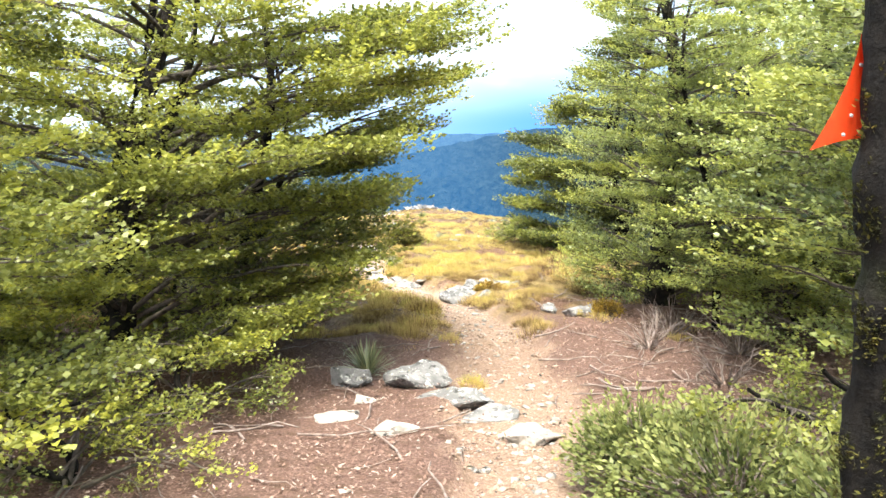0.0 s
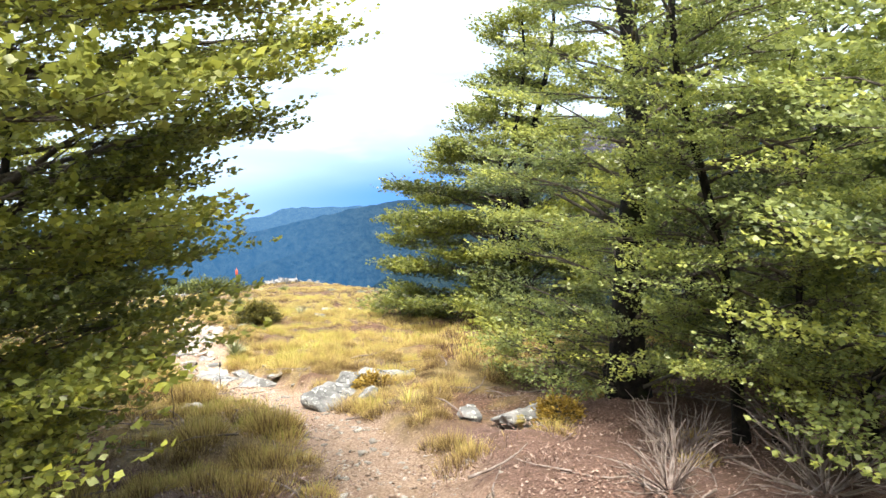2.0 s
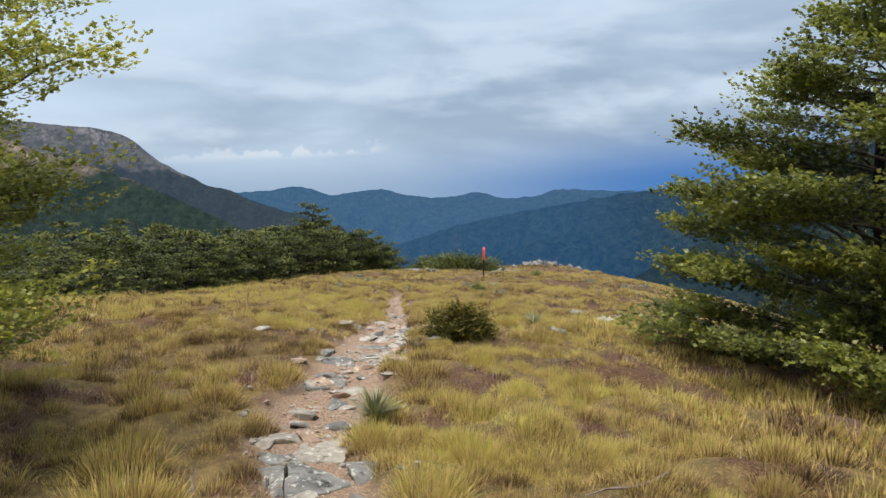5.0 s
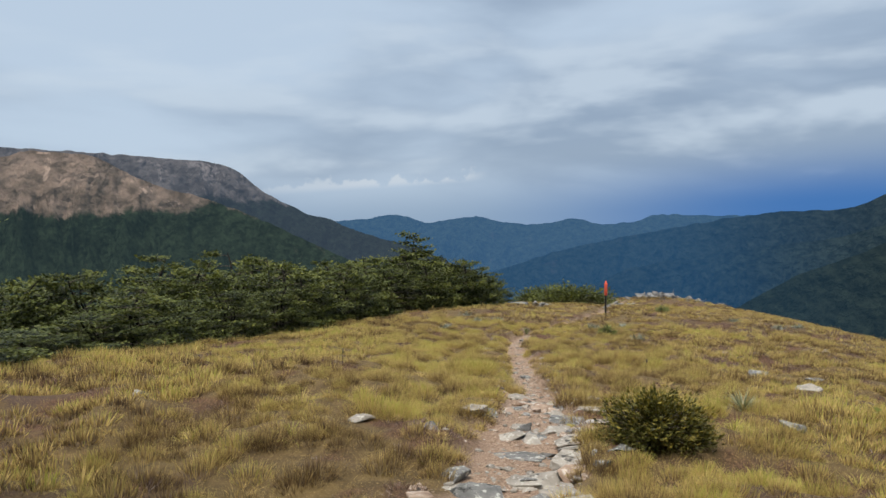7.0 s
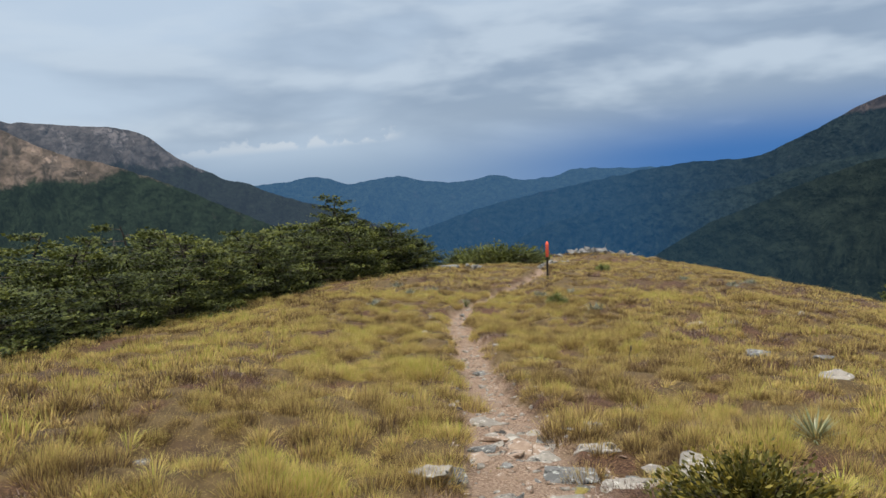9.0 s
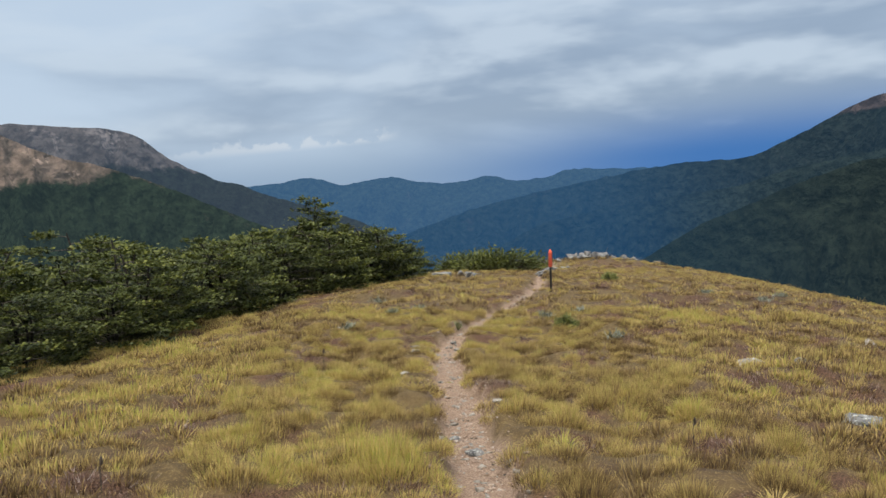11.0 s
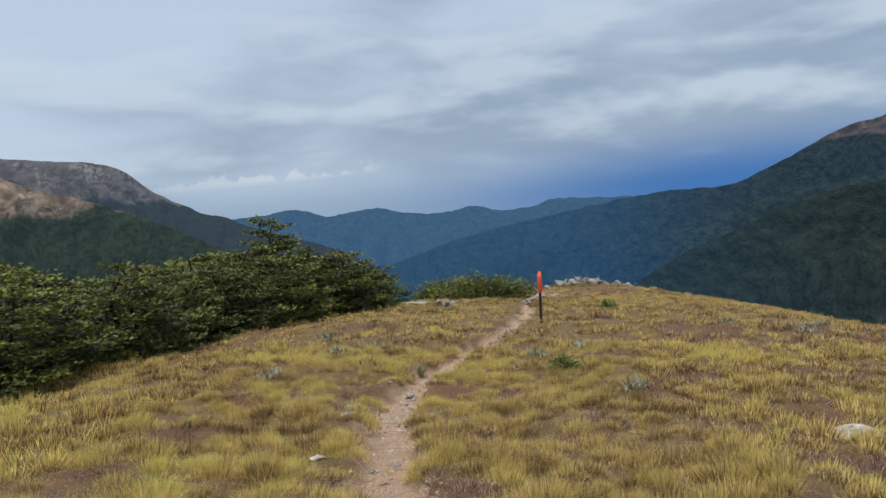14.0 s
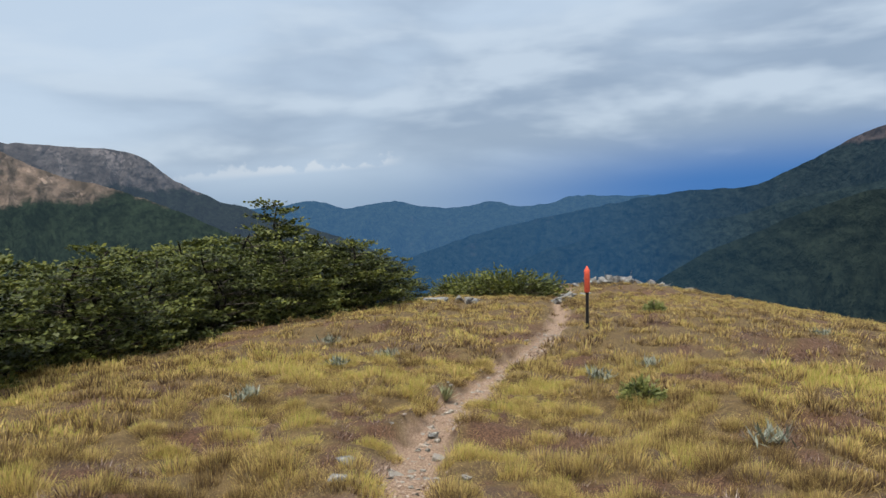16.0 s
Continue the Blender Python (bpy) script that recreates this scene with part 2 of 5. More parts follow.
def mat_plain(name, c, rough=0.6, c2=None, scale=30):
    m, t, b = material(name, rough)
    col = mixc(t, smooth(t, noise_node(t, coords(t), scale, 5, 0.65), 0.42, 0.68), c, c2 or tuple(0.8 * q for q in c))
    t.links.new(col, b.inputs["Base Color"])
    bump(t, b, noise_node(t, coords(t), scale * 3, 4), 0.2, 0.004)
    return m


ORANGE = mat_plain("orange_marker_plastic", (0.80, 0.09, 0.02), 0.45, (0.72, 0.08, 0.02))
POLE_RED = mat_plain("faded_red_orange_sleeve", (0.85, 0.14, 0.08), 0.5)
POLE_BLACK = mat_plain("black_painted_post", (0.02, 0.018, 0.018), 0.5)
STEEL = mat_plain("galvanised_nail", (0.4, 0.4, 0.4), 0.35)


# ---- mesh helpers ----
def mesh_np(name, v, f, mat, tone=None):
    me = bpy.data.meshes.new(name)
    v, f = np.asarray(v, np.float32), np.asarray(f, np.int32)
    n, k = f.shape
    me.vertices.add(len(v))
    me.vertices.foreach_set("co", v.ravel())
    me.loops.add(n * k)
    me.loops.foreach_set("vertex_index", f.ravel())
    me.polygons.add(n)
    me.polygons.foreach_set("loop_start", np.arange(0, n * k, k, dtype=np.int32))
    if tone is not None:
        a = me.attributes.new("tone", "FLOAT", "POINT")
        a.data.foreach_set("value", np.asarray(tone, np.float32))
    me.update(calc_edges=True)
    me.validate()
    me.materials.append(mat)
    return me


def smooth_mesh(me):
    me.polygons.foreach_set("use_smooth", np.ones(len(me.polygons), bool))
    return me


def part(name, bm, mat, parent, label=""):
    """One mesh object under a thing or a part, from a bmesh or a finished mesh."""
    if isinstance(bm, bmesh.types.BMesh):
        me = bpy.data.meshes.new(name)
        bm.to_mesh(me)
        bm.free()
        me.materials.append(mat)
    else:
        me = bm
    ob = new(name, me)
    ob.parent = parent
    return tagged(ob, label=label)


def thing(name, m, label, category, group=""):
    ob = new(name)
    ob.empty_display_size = 0.2
    ob.matrix_basis = m
    return tagged(ob, label, category, group)


def hash2(ix, iy, seed):
    h = (ix.astype(np.int64) * 374761393 + iy.astype(np.int64) * 668265263 + seed * 974634613) & 0x7FFFFFFF
    h = ((h ^ (h >> 13)) * 1274126177) & 0x7FFFFFFF
    return ((h ^ (h >> 16)) & 0xFFFF) / 65535.0


def vnoise(x, y, seed=0):
    """Smooth value noise from 0 to 1 for whole arrays."""
    x, y = np.asarray(x, float), np.asarray(y, float)
    ix, iy = np.floor(x), np.floor(y)
    fx, fy = x - ix, y - iy
    fx, fy = fx * fx * (3 - 2 * fx), fy * fy * (3 - 2 * fy)
    a, b = hash2(ix, iy, seed), hash2(ix + 1, iy, seed)
    c, d = hash2(ix, iy + 1, seed), hash2(ix + 1, iy + 1, seed)
    return (a * (1 - fx) + b * fx) * (1 - fy) + (c * (1 - fx) + d * fx) * fy


def fbm(x, y, seed=0, octaves=5, gain=0.5):
    s, amp, tot = 0.0, 1.0, 0.0
    for k in range(octaves):
        s = s + amp * vnoise(x * 2 ** k, y * 2 ** k, seed + 17 * k)
        tot += amp
        amp *= gain
    return s / tot


def sstep(v, lo, hi):
    q = np.clip((np.asarray(v, float) - lo) / (hi - lo), 0, 1)
    return q * q * (3 - 2 * q)


# ---- the ground: a ridge that falls gently ahead and steeply beyond its brow ----
TRAIL = np.array([(0.1, -6), (0.2, 0), (0.42, 3), (0.52, 6), (0.5, 8), (0.2, 9.6), (-0.35, 11), (-0.8, 12.2), (-1.35, 13.3),
                  (-1.7, 14.8), (-1.85, 16.5), (-2.0, 18), (-2.35, 20), (-2.9, 22.5), (-3.4, 24.5), (-3.85, 26.5), (-4.3, 28.5),
                  (-4.42, 30), (-4.35, 32), (-4.05, 34.2), (-3.75, 37), (-3.7, 41), (-3.9, 46), (-4.3, 52), (-4.0, 60)])
SPINE = np.array([(-40, 3.5), (-5, 0.35), (0, 0), (5.9, -0.66), (10.4, -0.95), (13.7, -1.12), (18, -1.27), (20.1, -1.52), (23, -1.9),
                  (29.2, -2.47), (37.8, -3.02), (52, -4.45), (65, -5.8), (74, -7.6), (90, -14), (140, -45), (400, -230), (1200, -560), (5200, -620)])


def trail_gap(x, y):
    return np.abs(x - np.interp(y, TRAIL[:, 1], TRAIL[:, 0])) + 100.0 * (np.asarray(y) > 62)


def trail_half(y):
    return np.interp(y, [0, 4, 8, 10, 13, 18, 22, 30, 45, 60], [0.40, 0.42, 0.44, 0.40, 0.36, 0.42, 0.27, 0.23, 0.2, 0.15])


def ground_z(x, y, rough=True):
    x, y = np.asarray(x, float), np.asarray(y, float)
    z = np.interp(y, SPINE[:, 1] * 0 + SPINE[:, 0], SPINE[:, 1])
    right, left = np.maximum(0, x + 1), np.maximum(0, -x - 8)
    reach = sstep(y, 10, 22)
    near = np.minimum(right, 60)
    z = z - 0.014 * near ** 2 * (0.25 + 0.75 * reach) - 0.8 * np.maximum(0, right - 60)
    z = z - 0.055 * np.minimum(left, 60) ** 1.5 - 0.8 * np.maximum(0, left - 60)
    z = z + 0.55 * np.exp(-((x + 1.6) / 4.0) ** 2 - ((y - 64) / 4.5) ** 2)
    z = np.maximum(z, -640)
    if rough:
        fade = sstep(np.hypot(x, y - 15), 120, 60)
        d = trail_gap(x, y)
        half = trail_half(y) * (0.8 + 0.5 * fbm(x * 1.5, y * 1.5, 5, 2))
        off = sstep(d, half * 0.85, half * 1.2)
        open_ = sstep(y, 7, 10)
        hum = fbm(x * 1.3, y * 1.3, 3, 4) - 0.5
        z = z + fade * off * (0.05 + hum * (0.10 + 0.26 * open_))
        z = z + fade * (1 - off) * ((fbm(x * 5, y * 5, 9, 3) - 0.5) * 0.07 - 0.04 - 0.05 * sstep(y, 19, 22))
    return z


def heath(x, y):
    """Where dead heath and bare peat show between the tussocks."""
    return sstep(fbm(x * 1.9, y * 1.9, 71, 4, 0.6) + 0.04 * sstep(x, -5, 0) - 0.06 * sstep(y, 17, 12), 0.575, 0.66)


def gz(x, y):
    return float(ground_z(np.array([x]), np.array([y]))[0])


def spaced(dense_lo, dense_hi, step, lo, hi, grow=1.16):
    mid = list(np.arange(dense_lo, dense_hi + 1e-6, step))
    out, s, v = [], step, dense_hi
    while v < hi:
        s *= grow
        v += s
        out.append(min(v, hi))
    low, s, v = [], step, dense_lo
    while v > lo:
        s *= grow
        v -= s
        low.append(max(v, lo))
    return np.array(low[::-1] + mid + out)


def build_ground():
    xs, ys = spaced(-7, 4, 0.10, -4800, 4800), spaced(-1, 32, 0.11, -4800, 4900, 1.12)
    gx, gy = np.meshgrid(xs, ys)
    z = ground_z(gx, gy)
    nx, ny = len(xs), len(ys)
    i = np.arange(nx * ny).reshape(ny, nx)
    f = np.stack([i[:-1, :-1], i[:-1, 1:], i[1:, 1:], i[1:, :-1]], -1).reshape(-1, 4)
    x, y = gx.ravel(), gy.ravel()
    me = mesh_np("ground", np.stack([x, y, z.ravel()], 1), f, GROUND)
    d = trail_gap(x, y)
    half = trail_half(y) * (0.8 + 0.5 * fbm(x * 1.5, y * 1.5, 5, 2))
    wob = (fbm(x * 3.1, y * 3.1, 23, 3) - 0.5) * 0.35
    trail = 1 - sstep(d + wob, half * 0.75, half * 1.3)
    patchy = fbm(x * 0.9, y * 0.9, 41, 4)
    litter = np.clip(1 - sstep(y + 3 * (patchy - 0.5) - np.where(x > 0.6, 1.2, 0.45) * np.abs(x - 0.6).clip(0, 3), 7.2, 9.0), 0, 1)
    litter = np.maximum(litter, sstep(x + 2.2 * (patchy - 0.5) - 0.06 * y, 1.0, 2.2) * (1 - sstep(y, 17, 23)) * sstep(x, 0.8, 1.6))
    woods = sstep(np.hypot(x, y - 20), 75, 130)
    trail = np.where(y < 8, 0.72 * trail, trail)
    for key, val in (("trail", trail), ("litter", litter), ("woods", woods), ("heath", heath(x, y))):
        a = me.attributes.new(key, "FLOAT", "POINT")
        a.data.foreach_set("value", val.astype(np.float32))
    smooth_mesh(me)
    tagged(new("ground", me), "dry tussock ground with a worn gravel trail along a ridge", "ground", kind="structure")


build_ground()


# ---- far mountains ----
def ridge(name, crest, dist, mat, label, near=0.5, floor=-620.0, amp=0.10, seed=1, rag=0.12, cols=330, rows=52, freq=0.5):
    """A mountain side: crest given as degrees to the right of +y and degrees of height, seen from the walk."""
    crest = np.array(crest, float)
    az = np.linspace(crest[0, 0], crest[-1, 0], cols)
    el = np.interp(az, crest[:, 0], crest[:, 1])
    k = np.ones(7) / 7
    el = np.convolve(np.pad(el, 3, mode="edge"), k, mode="valid")
    el = el + rag * (fbm(az * 1.6, az * 0 + seed, seed, 5, 0.6) - 0.5) * 2
    top = dist * np.tan(np.radians(el))
    V = []
    for j in range(-3, rows):
        r = j / (rows - 1)
        if j < 0:
            dd, h = dist * (1 - 0.10 * j), top - 0.06 * dist * -j
        else:
            spur = np.abs(fbm(az * freq + 2.0 * r, np.full_like(az, r * 3.2 + seed), seed + 3, 5) - 0.5) * 2
            dd = dist * (1 - (1 - near) * r * (1 + 0.25 * (spur - 0.5)))
            h = top + (floor - top) * (r ** 0.85)
            fine = np.abs(fbm(az * freq * 4 + 3.0 * r, np.full_like(az, r * 11 + seed), seed + 9, 4) - 0.5) * 2
            h = h + amp * dist * ((spur - 0.35) * min(1, r * 3) * 1.3 + (fine - 0.35) * 0.30 * min(1, r * 6)) * (1 - r)
            h = np.minimum(h, np.where(r > 0, dd * np.tan(np.radians(el)) - 0.0015 * dist * min(1, r * 8), h))
        a = np.radians(az)
        V.append(np.stack([-1.5 + dd * np.sin(a), 14 + dd * np.cos(a), h], 1))
    V = np.concatenate(V)
    R = rows + 3
    i = np.arange(R * cols).reshape(R, cols)
    f = np.stack([i[:-1, :-1], i[1:, :-1], i[1:, 1:], i[:-1, 1:]], -1).reshape(-1, 4)
    me = smooth_mesh(mesh_np(name, V, f, mat))
    tagged(new(name, me), label, "mountain", kind="structure")


# emission colours of the haze painted onto the hills
FAR_HAZE, NEAR_HAZE = (0.048, 0.130, 0.265), (0.070, 0.105, 0.155)
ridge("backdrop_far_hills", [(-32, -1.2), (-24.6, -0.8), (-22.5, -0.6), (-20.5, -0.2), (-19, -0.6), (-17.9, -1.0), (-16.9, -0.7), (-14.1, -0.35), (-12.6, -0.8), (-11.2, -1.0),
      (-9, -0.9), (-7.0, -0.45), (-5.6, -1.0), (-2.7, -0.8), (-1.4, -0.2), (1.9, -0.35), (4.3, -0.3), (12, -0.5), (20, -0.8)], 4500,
      mat_far("hazy_far_hills", (0.06, 0.085, 0.06), (0.2, 0.18, 0.15), 400, 60, FAR_HAZE, 0.72), "line of hazy blue forested hills on the horizon", near=0.6, rag=0.10, amp=0.06, seed=11)
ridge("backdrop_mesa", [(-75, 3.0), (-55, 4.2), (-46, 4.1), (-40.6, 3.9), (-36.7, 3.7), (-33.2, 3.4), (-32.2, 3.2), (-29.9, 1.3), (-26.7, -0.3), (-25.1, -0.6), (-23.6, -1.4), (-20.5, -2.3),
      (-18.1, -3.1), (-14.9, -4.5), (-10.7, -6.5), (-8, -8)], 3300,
      mat_far("mesa_scree_and_woods", (0.022, 0.030, 0.022), (0.25, 0.22, 0.21), 45, 240, NEAR_HAZE, 0.45), "flat-topped bare mountain with scree and dark wooded flanks", near=0.55, seed=21, amp=0.09, freq=0.7)
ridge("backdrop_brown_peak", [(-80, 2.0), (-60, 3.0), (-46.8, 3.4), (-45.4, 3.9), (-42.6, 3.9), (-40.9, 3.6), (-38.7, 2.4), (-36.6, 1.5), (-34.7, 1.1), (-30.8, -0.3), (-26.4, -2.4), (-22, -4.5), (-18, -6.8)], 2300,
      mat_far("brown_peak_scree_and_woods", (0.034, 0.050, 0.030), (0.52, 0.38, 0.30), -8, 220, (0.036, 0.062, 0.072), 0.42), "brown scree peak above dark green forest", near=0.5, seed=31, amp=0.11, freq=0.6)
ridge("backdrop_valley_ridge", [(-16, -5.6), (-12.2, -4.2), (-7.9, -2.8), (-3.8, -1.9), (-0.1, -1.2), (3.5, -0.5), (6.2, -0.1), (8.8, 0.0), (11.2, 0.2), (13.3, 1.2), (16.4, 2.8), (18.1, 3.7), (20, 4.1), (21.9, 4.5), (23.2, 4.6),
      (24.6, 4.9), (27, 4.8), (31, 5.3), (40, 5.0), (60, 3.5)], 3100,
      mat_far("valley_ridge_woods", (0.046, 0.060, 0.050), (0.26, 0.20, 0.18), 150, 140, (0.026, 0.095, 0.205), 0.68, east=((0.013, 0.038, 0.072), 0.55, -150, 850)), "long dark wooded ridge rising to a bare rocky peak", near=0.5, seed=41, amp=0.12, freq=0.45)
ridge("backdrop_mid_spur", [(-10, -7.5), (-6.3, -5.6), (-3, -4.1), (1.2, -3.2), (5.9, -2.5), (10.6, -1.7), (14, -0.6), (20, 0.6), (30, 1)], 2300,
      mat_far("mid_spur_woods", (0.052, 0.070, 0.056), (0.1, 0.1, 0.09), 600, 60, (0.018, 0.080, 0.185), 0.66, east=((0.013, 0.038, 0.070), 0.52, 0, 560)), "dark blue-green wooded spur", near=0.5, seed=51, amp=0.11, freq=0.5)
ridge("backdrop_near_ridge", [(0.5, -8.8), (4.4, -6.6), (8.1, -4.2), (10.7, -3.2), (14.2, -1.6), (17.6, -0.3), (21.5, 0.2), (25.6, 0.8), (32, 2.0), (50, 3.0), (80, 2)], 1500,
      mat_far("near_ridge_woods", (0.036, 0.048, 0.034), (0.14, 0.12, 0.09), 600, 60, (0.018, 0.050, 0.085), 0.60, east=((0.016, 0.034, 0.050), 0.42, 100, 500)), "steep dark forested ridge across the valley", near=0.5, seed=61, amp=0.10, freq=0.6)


# ---- plants ----
def frame_of(d):
    d = d / (np.linalg.norm(d, axis=-1, keepdims=True) + 1e-9)
    up = np.zeros_like(d)
    up[..., 2] = 1
    up[np.abs(d[..., 2]) > 0.95] = (1, 0, 0)
    s = np.cross(d, up)
    s /= np.linalg.norm(s, axis=-1, keepdims=True) + 1e-9
    return s, np.cross(s, d)


def tubes(lines, sides):
    """Tapered tubes along polylines: (points, radii) each. Returns vertices and quads."""
    V, F, base = [], [], 0
    ang = np.linspace(0, 2 * np.pi, sides, endpoint=False)
    for p, r in lines:
        p, r = np.asarray(p, float), np.asarray(r, float)
        d = np.gradient(p, axis=0)
        s, u = frame_of(d)
        ring = p[:, None] + r[:, None, None] * (np.cos(ang)[None, :, None] * s[:, None] + np.sin(ang)[None, :, None] * u[:, None])
        V.append(ring.reshape(-1, 3))
        n = len(p)
        i = base + np.arange(n * sides).reshape(n, sides)
        j = np.roll(i, -1, axis=1)
        F.append(np.stack([i[:-1], j[:-1], j[1:], i[1:]], -1).reshape(-1, 4))
        base += n * sides
    return np.concatenate(V), np.concatenate(F)


# the way kept free of branches
WALK = np.array([(0.0, -6), (0.0, 0), (-0.05, 1.7), (0.3, 4), (0.74, 6.0), (0.76, 6.8), (0.4, 8.5), (-0.3, 10), (-1.05, 11.8), (-1.57, 13.8), (-2.2, 17), (-2.4, 18.5), (-2.25, 20), (-2.5, 22), (-2.95, 23.2), (-4.2, 28), (-4.0, 60)])
SPRIG = np.array([(0, 0), (0.45, 0.5), (1.0, 0.0), (0.45, -0.5)])


def leaves(rng, centres, ways, tones, per, length, width, thick, leaf, droop=0.12, tip_gain=0.30, flat=0.38, slim=0.46):
    """Flat sprays of small toothed leaf sprigs: one spray at each centre, lying along its way."""
    n = len(centres)
    N = n * per
    c = np.repeat(centres, per, axis=0)
    w = np.repeat(ways, per, axis=0)
    s, u = frame_of(w)
    fing = rng.uniform(-1, 1, (n, 6))
    pick = rng.integers(0, 6, N)
    lane = fing[np.repeat(np.arange(n), per), pick] * 0.9 + rng.normal(0, 0.10, N)
    along = rng.uniform(-0.8, 1.0, N)
    room = np.sqrt(np.clip(1 - (np.abs(along) * 0.9) ** 2, 0.05, 1))
    L = np.repeat(rng.uniform(0.65, 1.3, n) * length, per)
    W = np.repeat(rng.uniform(0.65, 1.3, n) * width, per)
    off = w * (along * L)[:, None] + s * (lane * room * W)[:, None]
    off[:, 2] += rng.normal(0, thick, N) - droop * (np.abs(lane) * W + np.maximum(0, along) * L * 0.3) + 0.02
    p = c + off
    # sprigs fan outwards from the twig, lying nearly level
    a = lane * 0.7 + rng.normal(0, 0.55, N)
    ax = w * np.cos(a)[:, None] + s * np.sin(a)[:, None]
    ax[:, 2] += rng.normal(0.10, 0.28, N)
    ax /= np.linalg.norm(ax, axis=1, keepdims=True)
    nrm = np.stack([rng.normal(0, flat, N), rng.normal(0, flat, N), np.ones(N)], 1)
    sd = np.cross(nrm, ax)
    sd /= np.linalg.norm(sd, axis=1, keepdims=True) + 1e-9
    up = np.cross(ax, sd)
    k = leaf * rng.uniform(0.7, 1.3, N)
    V = p[:, None] + ax[:, None] * (k[:, None] * (SPRIG[None, :, 0] - 0.4))[..., None] + sd[:, None] * (k[:, None] * slim * SPRIG[None, :, 1])[..., None]
    V = V + up[:, None] * (k[:, None] * (-0.22 * np.abs(SPRIG[None, :, 1]) - 0.10 * SPRIG[None, :, 0] ** 2))[..., None]
    m = len(SPRIG)
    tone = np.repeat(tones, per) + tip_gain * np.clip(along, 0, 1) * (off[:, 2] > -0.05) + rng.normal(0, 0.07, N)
    return V.reshape(-1, 3), np.arange(N * m).reshape(N, m), np.repeat(np.clip(tone, 0, 1), m)


def shelves(rng, centres, ways, tones, per, length, width, leaf, thick=0.02, curl=0.17, tip_gain=0.35, flat=0.75):
    """Level fans of small leaves: each centre carries seven fingers of leaves that spread along its way and curl up at their ends."""
    n, k = len(centres), 7
    N = n * per
    own = np.repeat(np.arange(n), per)
    w = np.stack([ways[:, 0], ways[:, 1], np.zeros(n)], 1)
    w /= np.linalg.norm(w, axis=1, keepdims=True) + 1e-9
    s = np.stack([-w[:, 1], w[:, 0], np.zeros(n)], 1)
    size = rng.uniform(0.7, 1.3, n)
    fan = np.linspace(-1.15, 1.15, k)[None] + rng.normal(0, 0.13, (n, k))
    reach_ = np.cos(fan * 0.62) * rng.uniform(0.65, 1.1, (n, k))
    lift = rng.normal(0, thick, (n, k))
    pick = rng.integers(0, k, N)
    u = rng.uniform(0.0, 1.0, N) ** 0.75
    f, r = fan[own, pick], reach_[own, pick] * size[own]
    along = np.cos(f) * u * r * length
    side = np.sin(f) * u * r * width * 1.25 + rng.normal(0, 0.022 + 0.05 * width, N) * (1.1 - u)
    p = centres[own] + w[own] * along[:, None] + s[own] * side[:, None]
    p[:, 2] += ways[own, 2] * along + lift[own, pick] * u + rng.normal(0, thick, N) * (1.25 - u) + curl * length * (u ** 2.5) - 0.10 * np.abs(side) * u
    a = f + rng.normal(0, 0.7, N)
    ax = w[own] * np.cos(a)[:, None] + s[own] * np.sin(a)[:, None]
    ax[:, 2] += rng.normal(0.25, 0.35, N)
    ax /= np.linalg.norm(ax, axis=1, keepdims=True)
    nrm = np.stack([rng.normal(0, flat, N), rng.normal(0, flat, N), np.ones(N)], 1)
    sd = np.cross(nrm, ax)
    sd /= np.linalg.norm(sd, axis=1, keepdims=True) + 1e-9
    up = np.cross(ax, sd)
    q = leaf * rng.uniform(0.65, 1.35, N)
    V = p[:, None] + ax[:, None] * (q[:, None] * (SPRIG[None, :, 0] - 0.3))[..., None] + sd[:, None] * (q[:, None] * 0.72 * SPRIG[None, :, 1])[..., None]
    V = V - up[:, None] * (q[:, None] * 0.25 * np.abs(SPRIG[None, :, 1]))[..., None]
    # shade painted into the tone at finger bases; ends yellower as new growth
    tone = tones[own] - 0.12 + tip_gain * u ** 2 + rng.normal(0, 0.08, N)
    return V.reshape(-1, 3), np.arange(N * 4).reshape(N, 4), np.repeat(np.clip(tone, 0, 1), 4)


def curve_line(p0, way, length, rng, n=7, lift=0.15, wobble=0.06):
    """A wavering branch: rises by lift, then levels out."""
    way = way / np.linalg.norm(way)
    side = np.cross(way, (0, 0, 1.0))
    q = np.linspace(0, 1, n)
    pts = p0 + np.outer(q * length, way)
    pts[:, 2] += lift * length * np.sin(q * 2.2) * 0.6
    pts += np.outer(np.sin(q * rng.uniform(3, 6) + rng.uniform(0, 6)) * q, side) * wobble * length
    pts[:, 2] += np.cumsum(rng.normal(0, wobble * 0.25 * length, n)) * q
    return pts


def along_line(pts, u):
    return np.array([np.interp(u, np.linspace(0, 1, len(pts)), pts[:, i]) for i in range(3)])


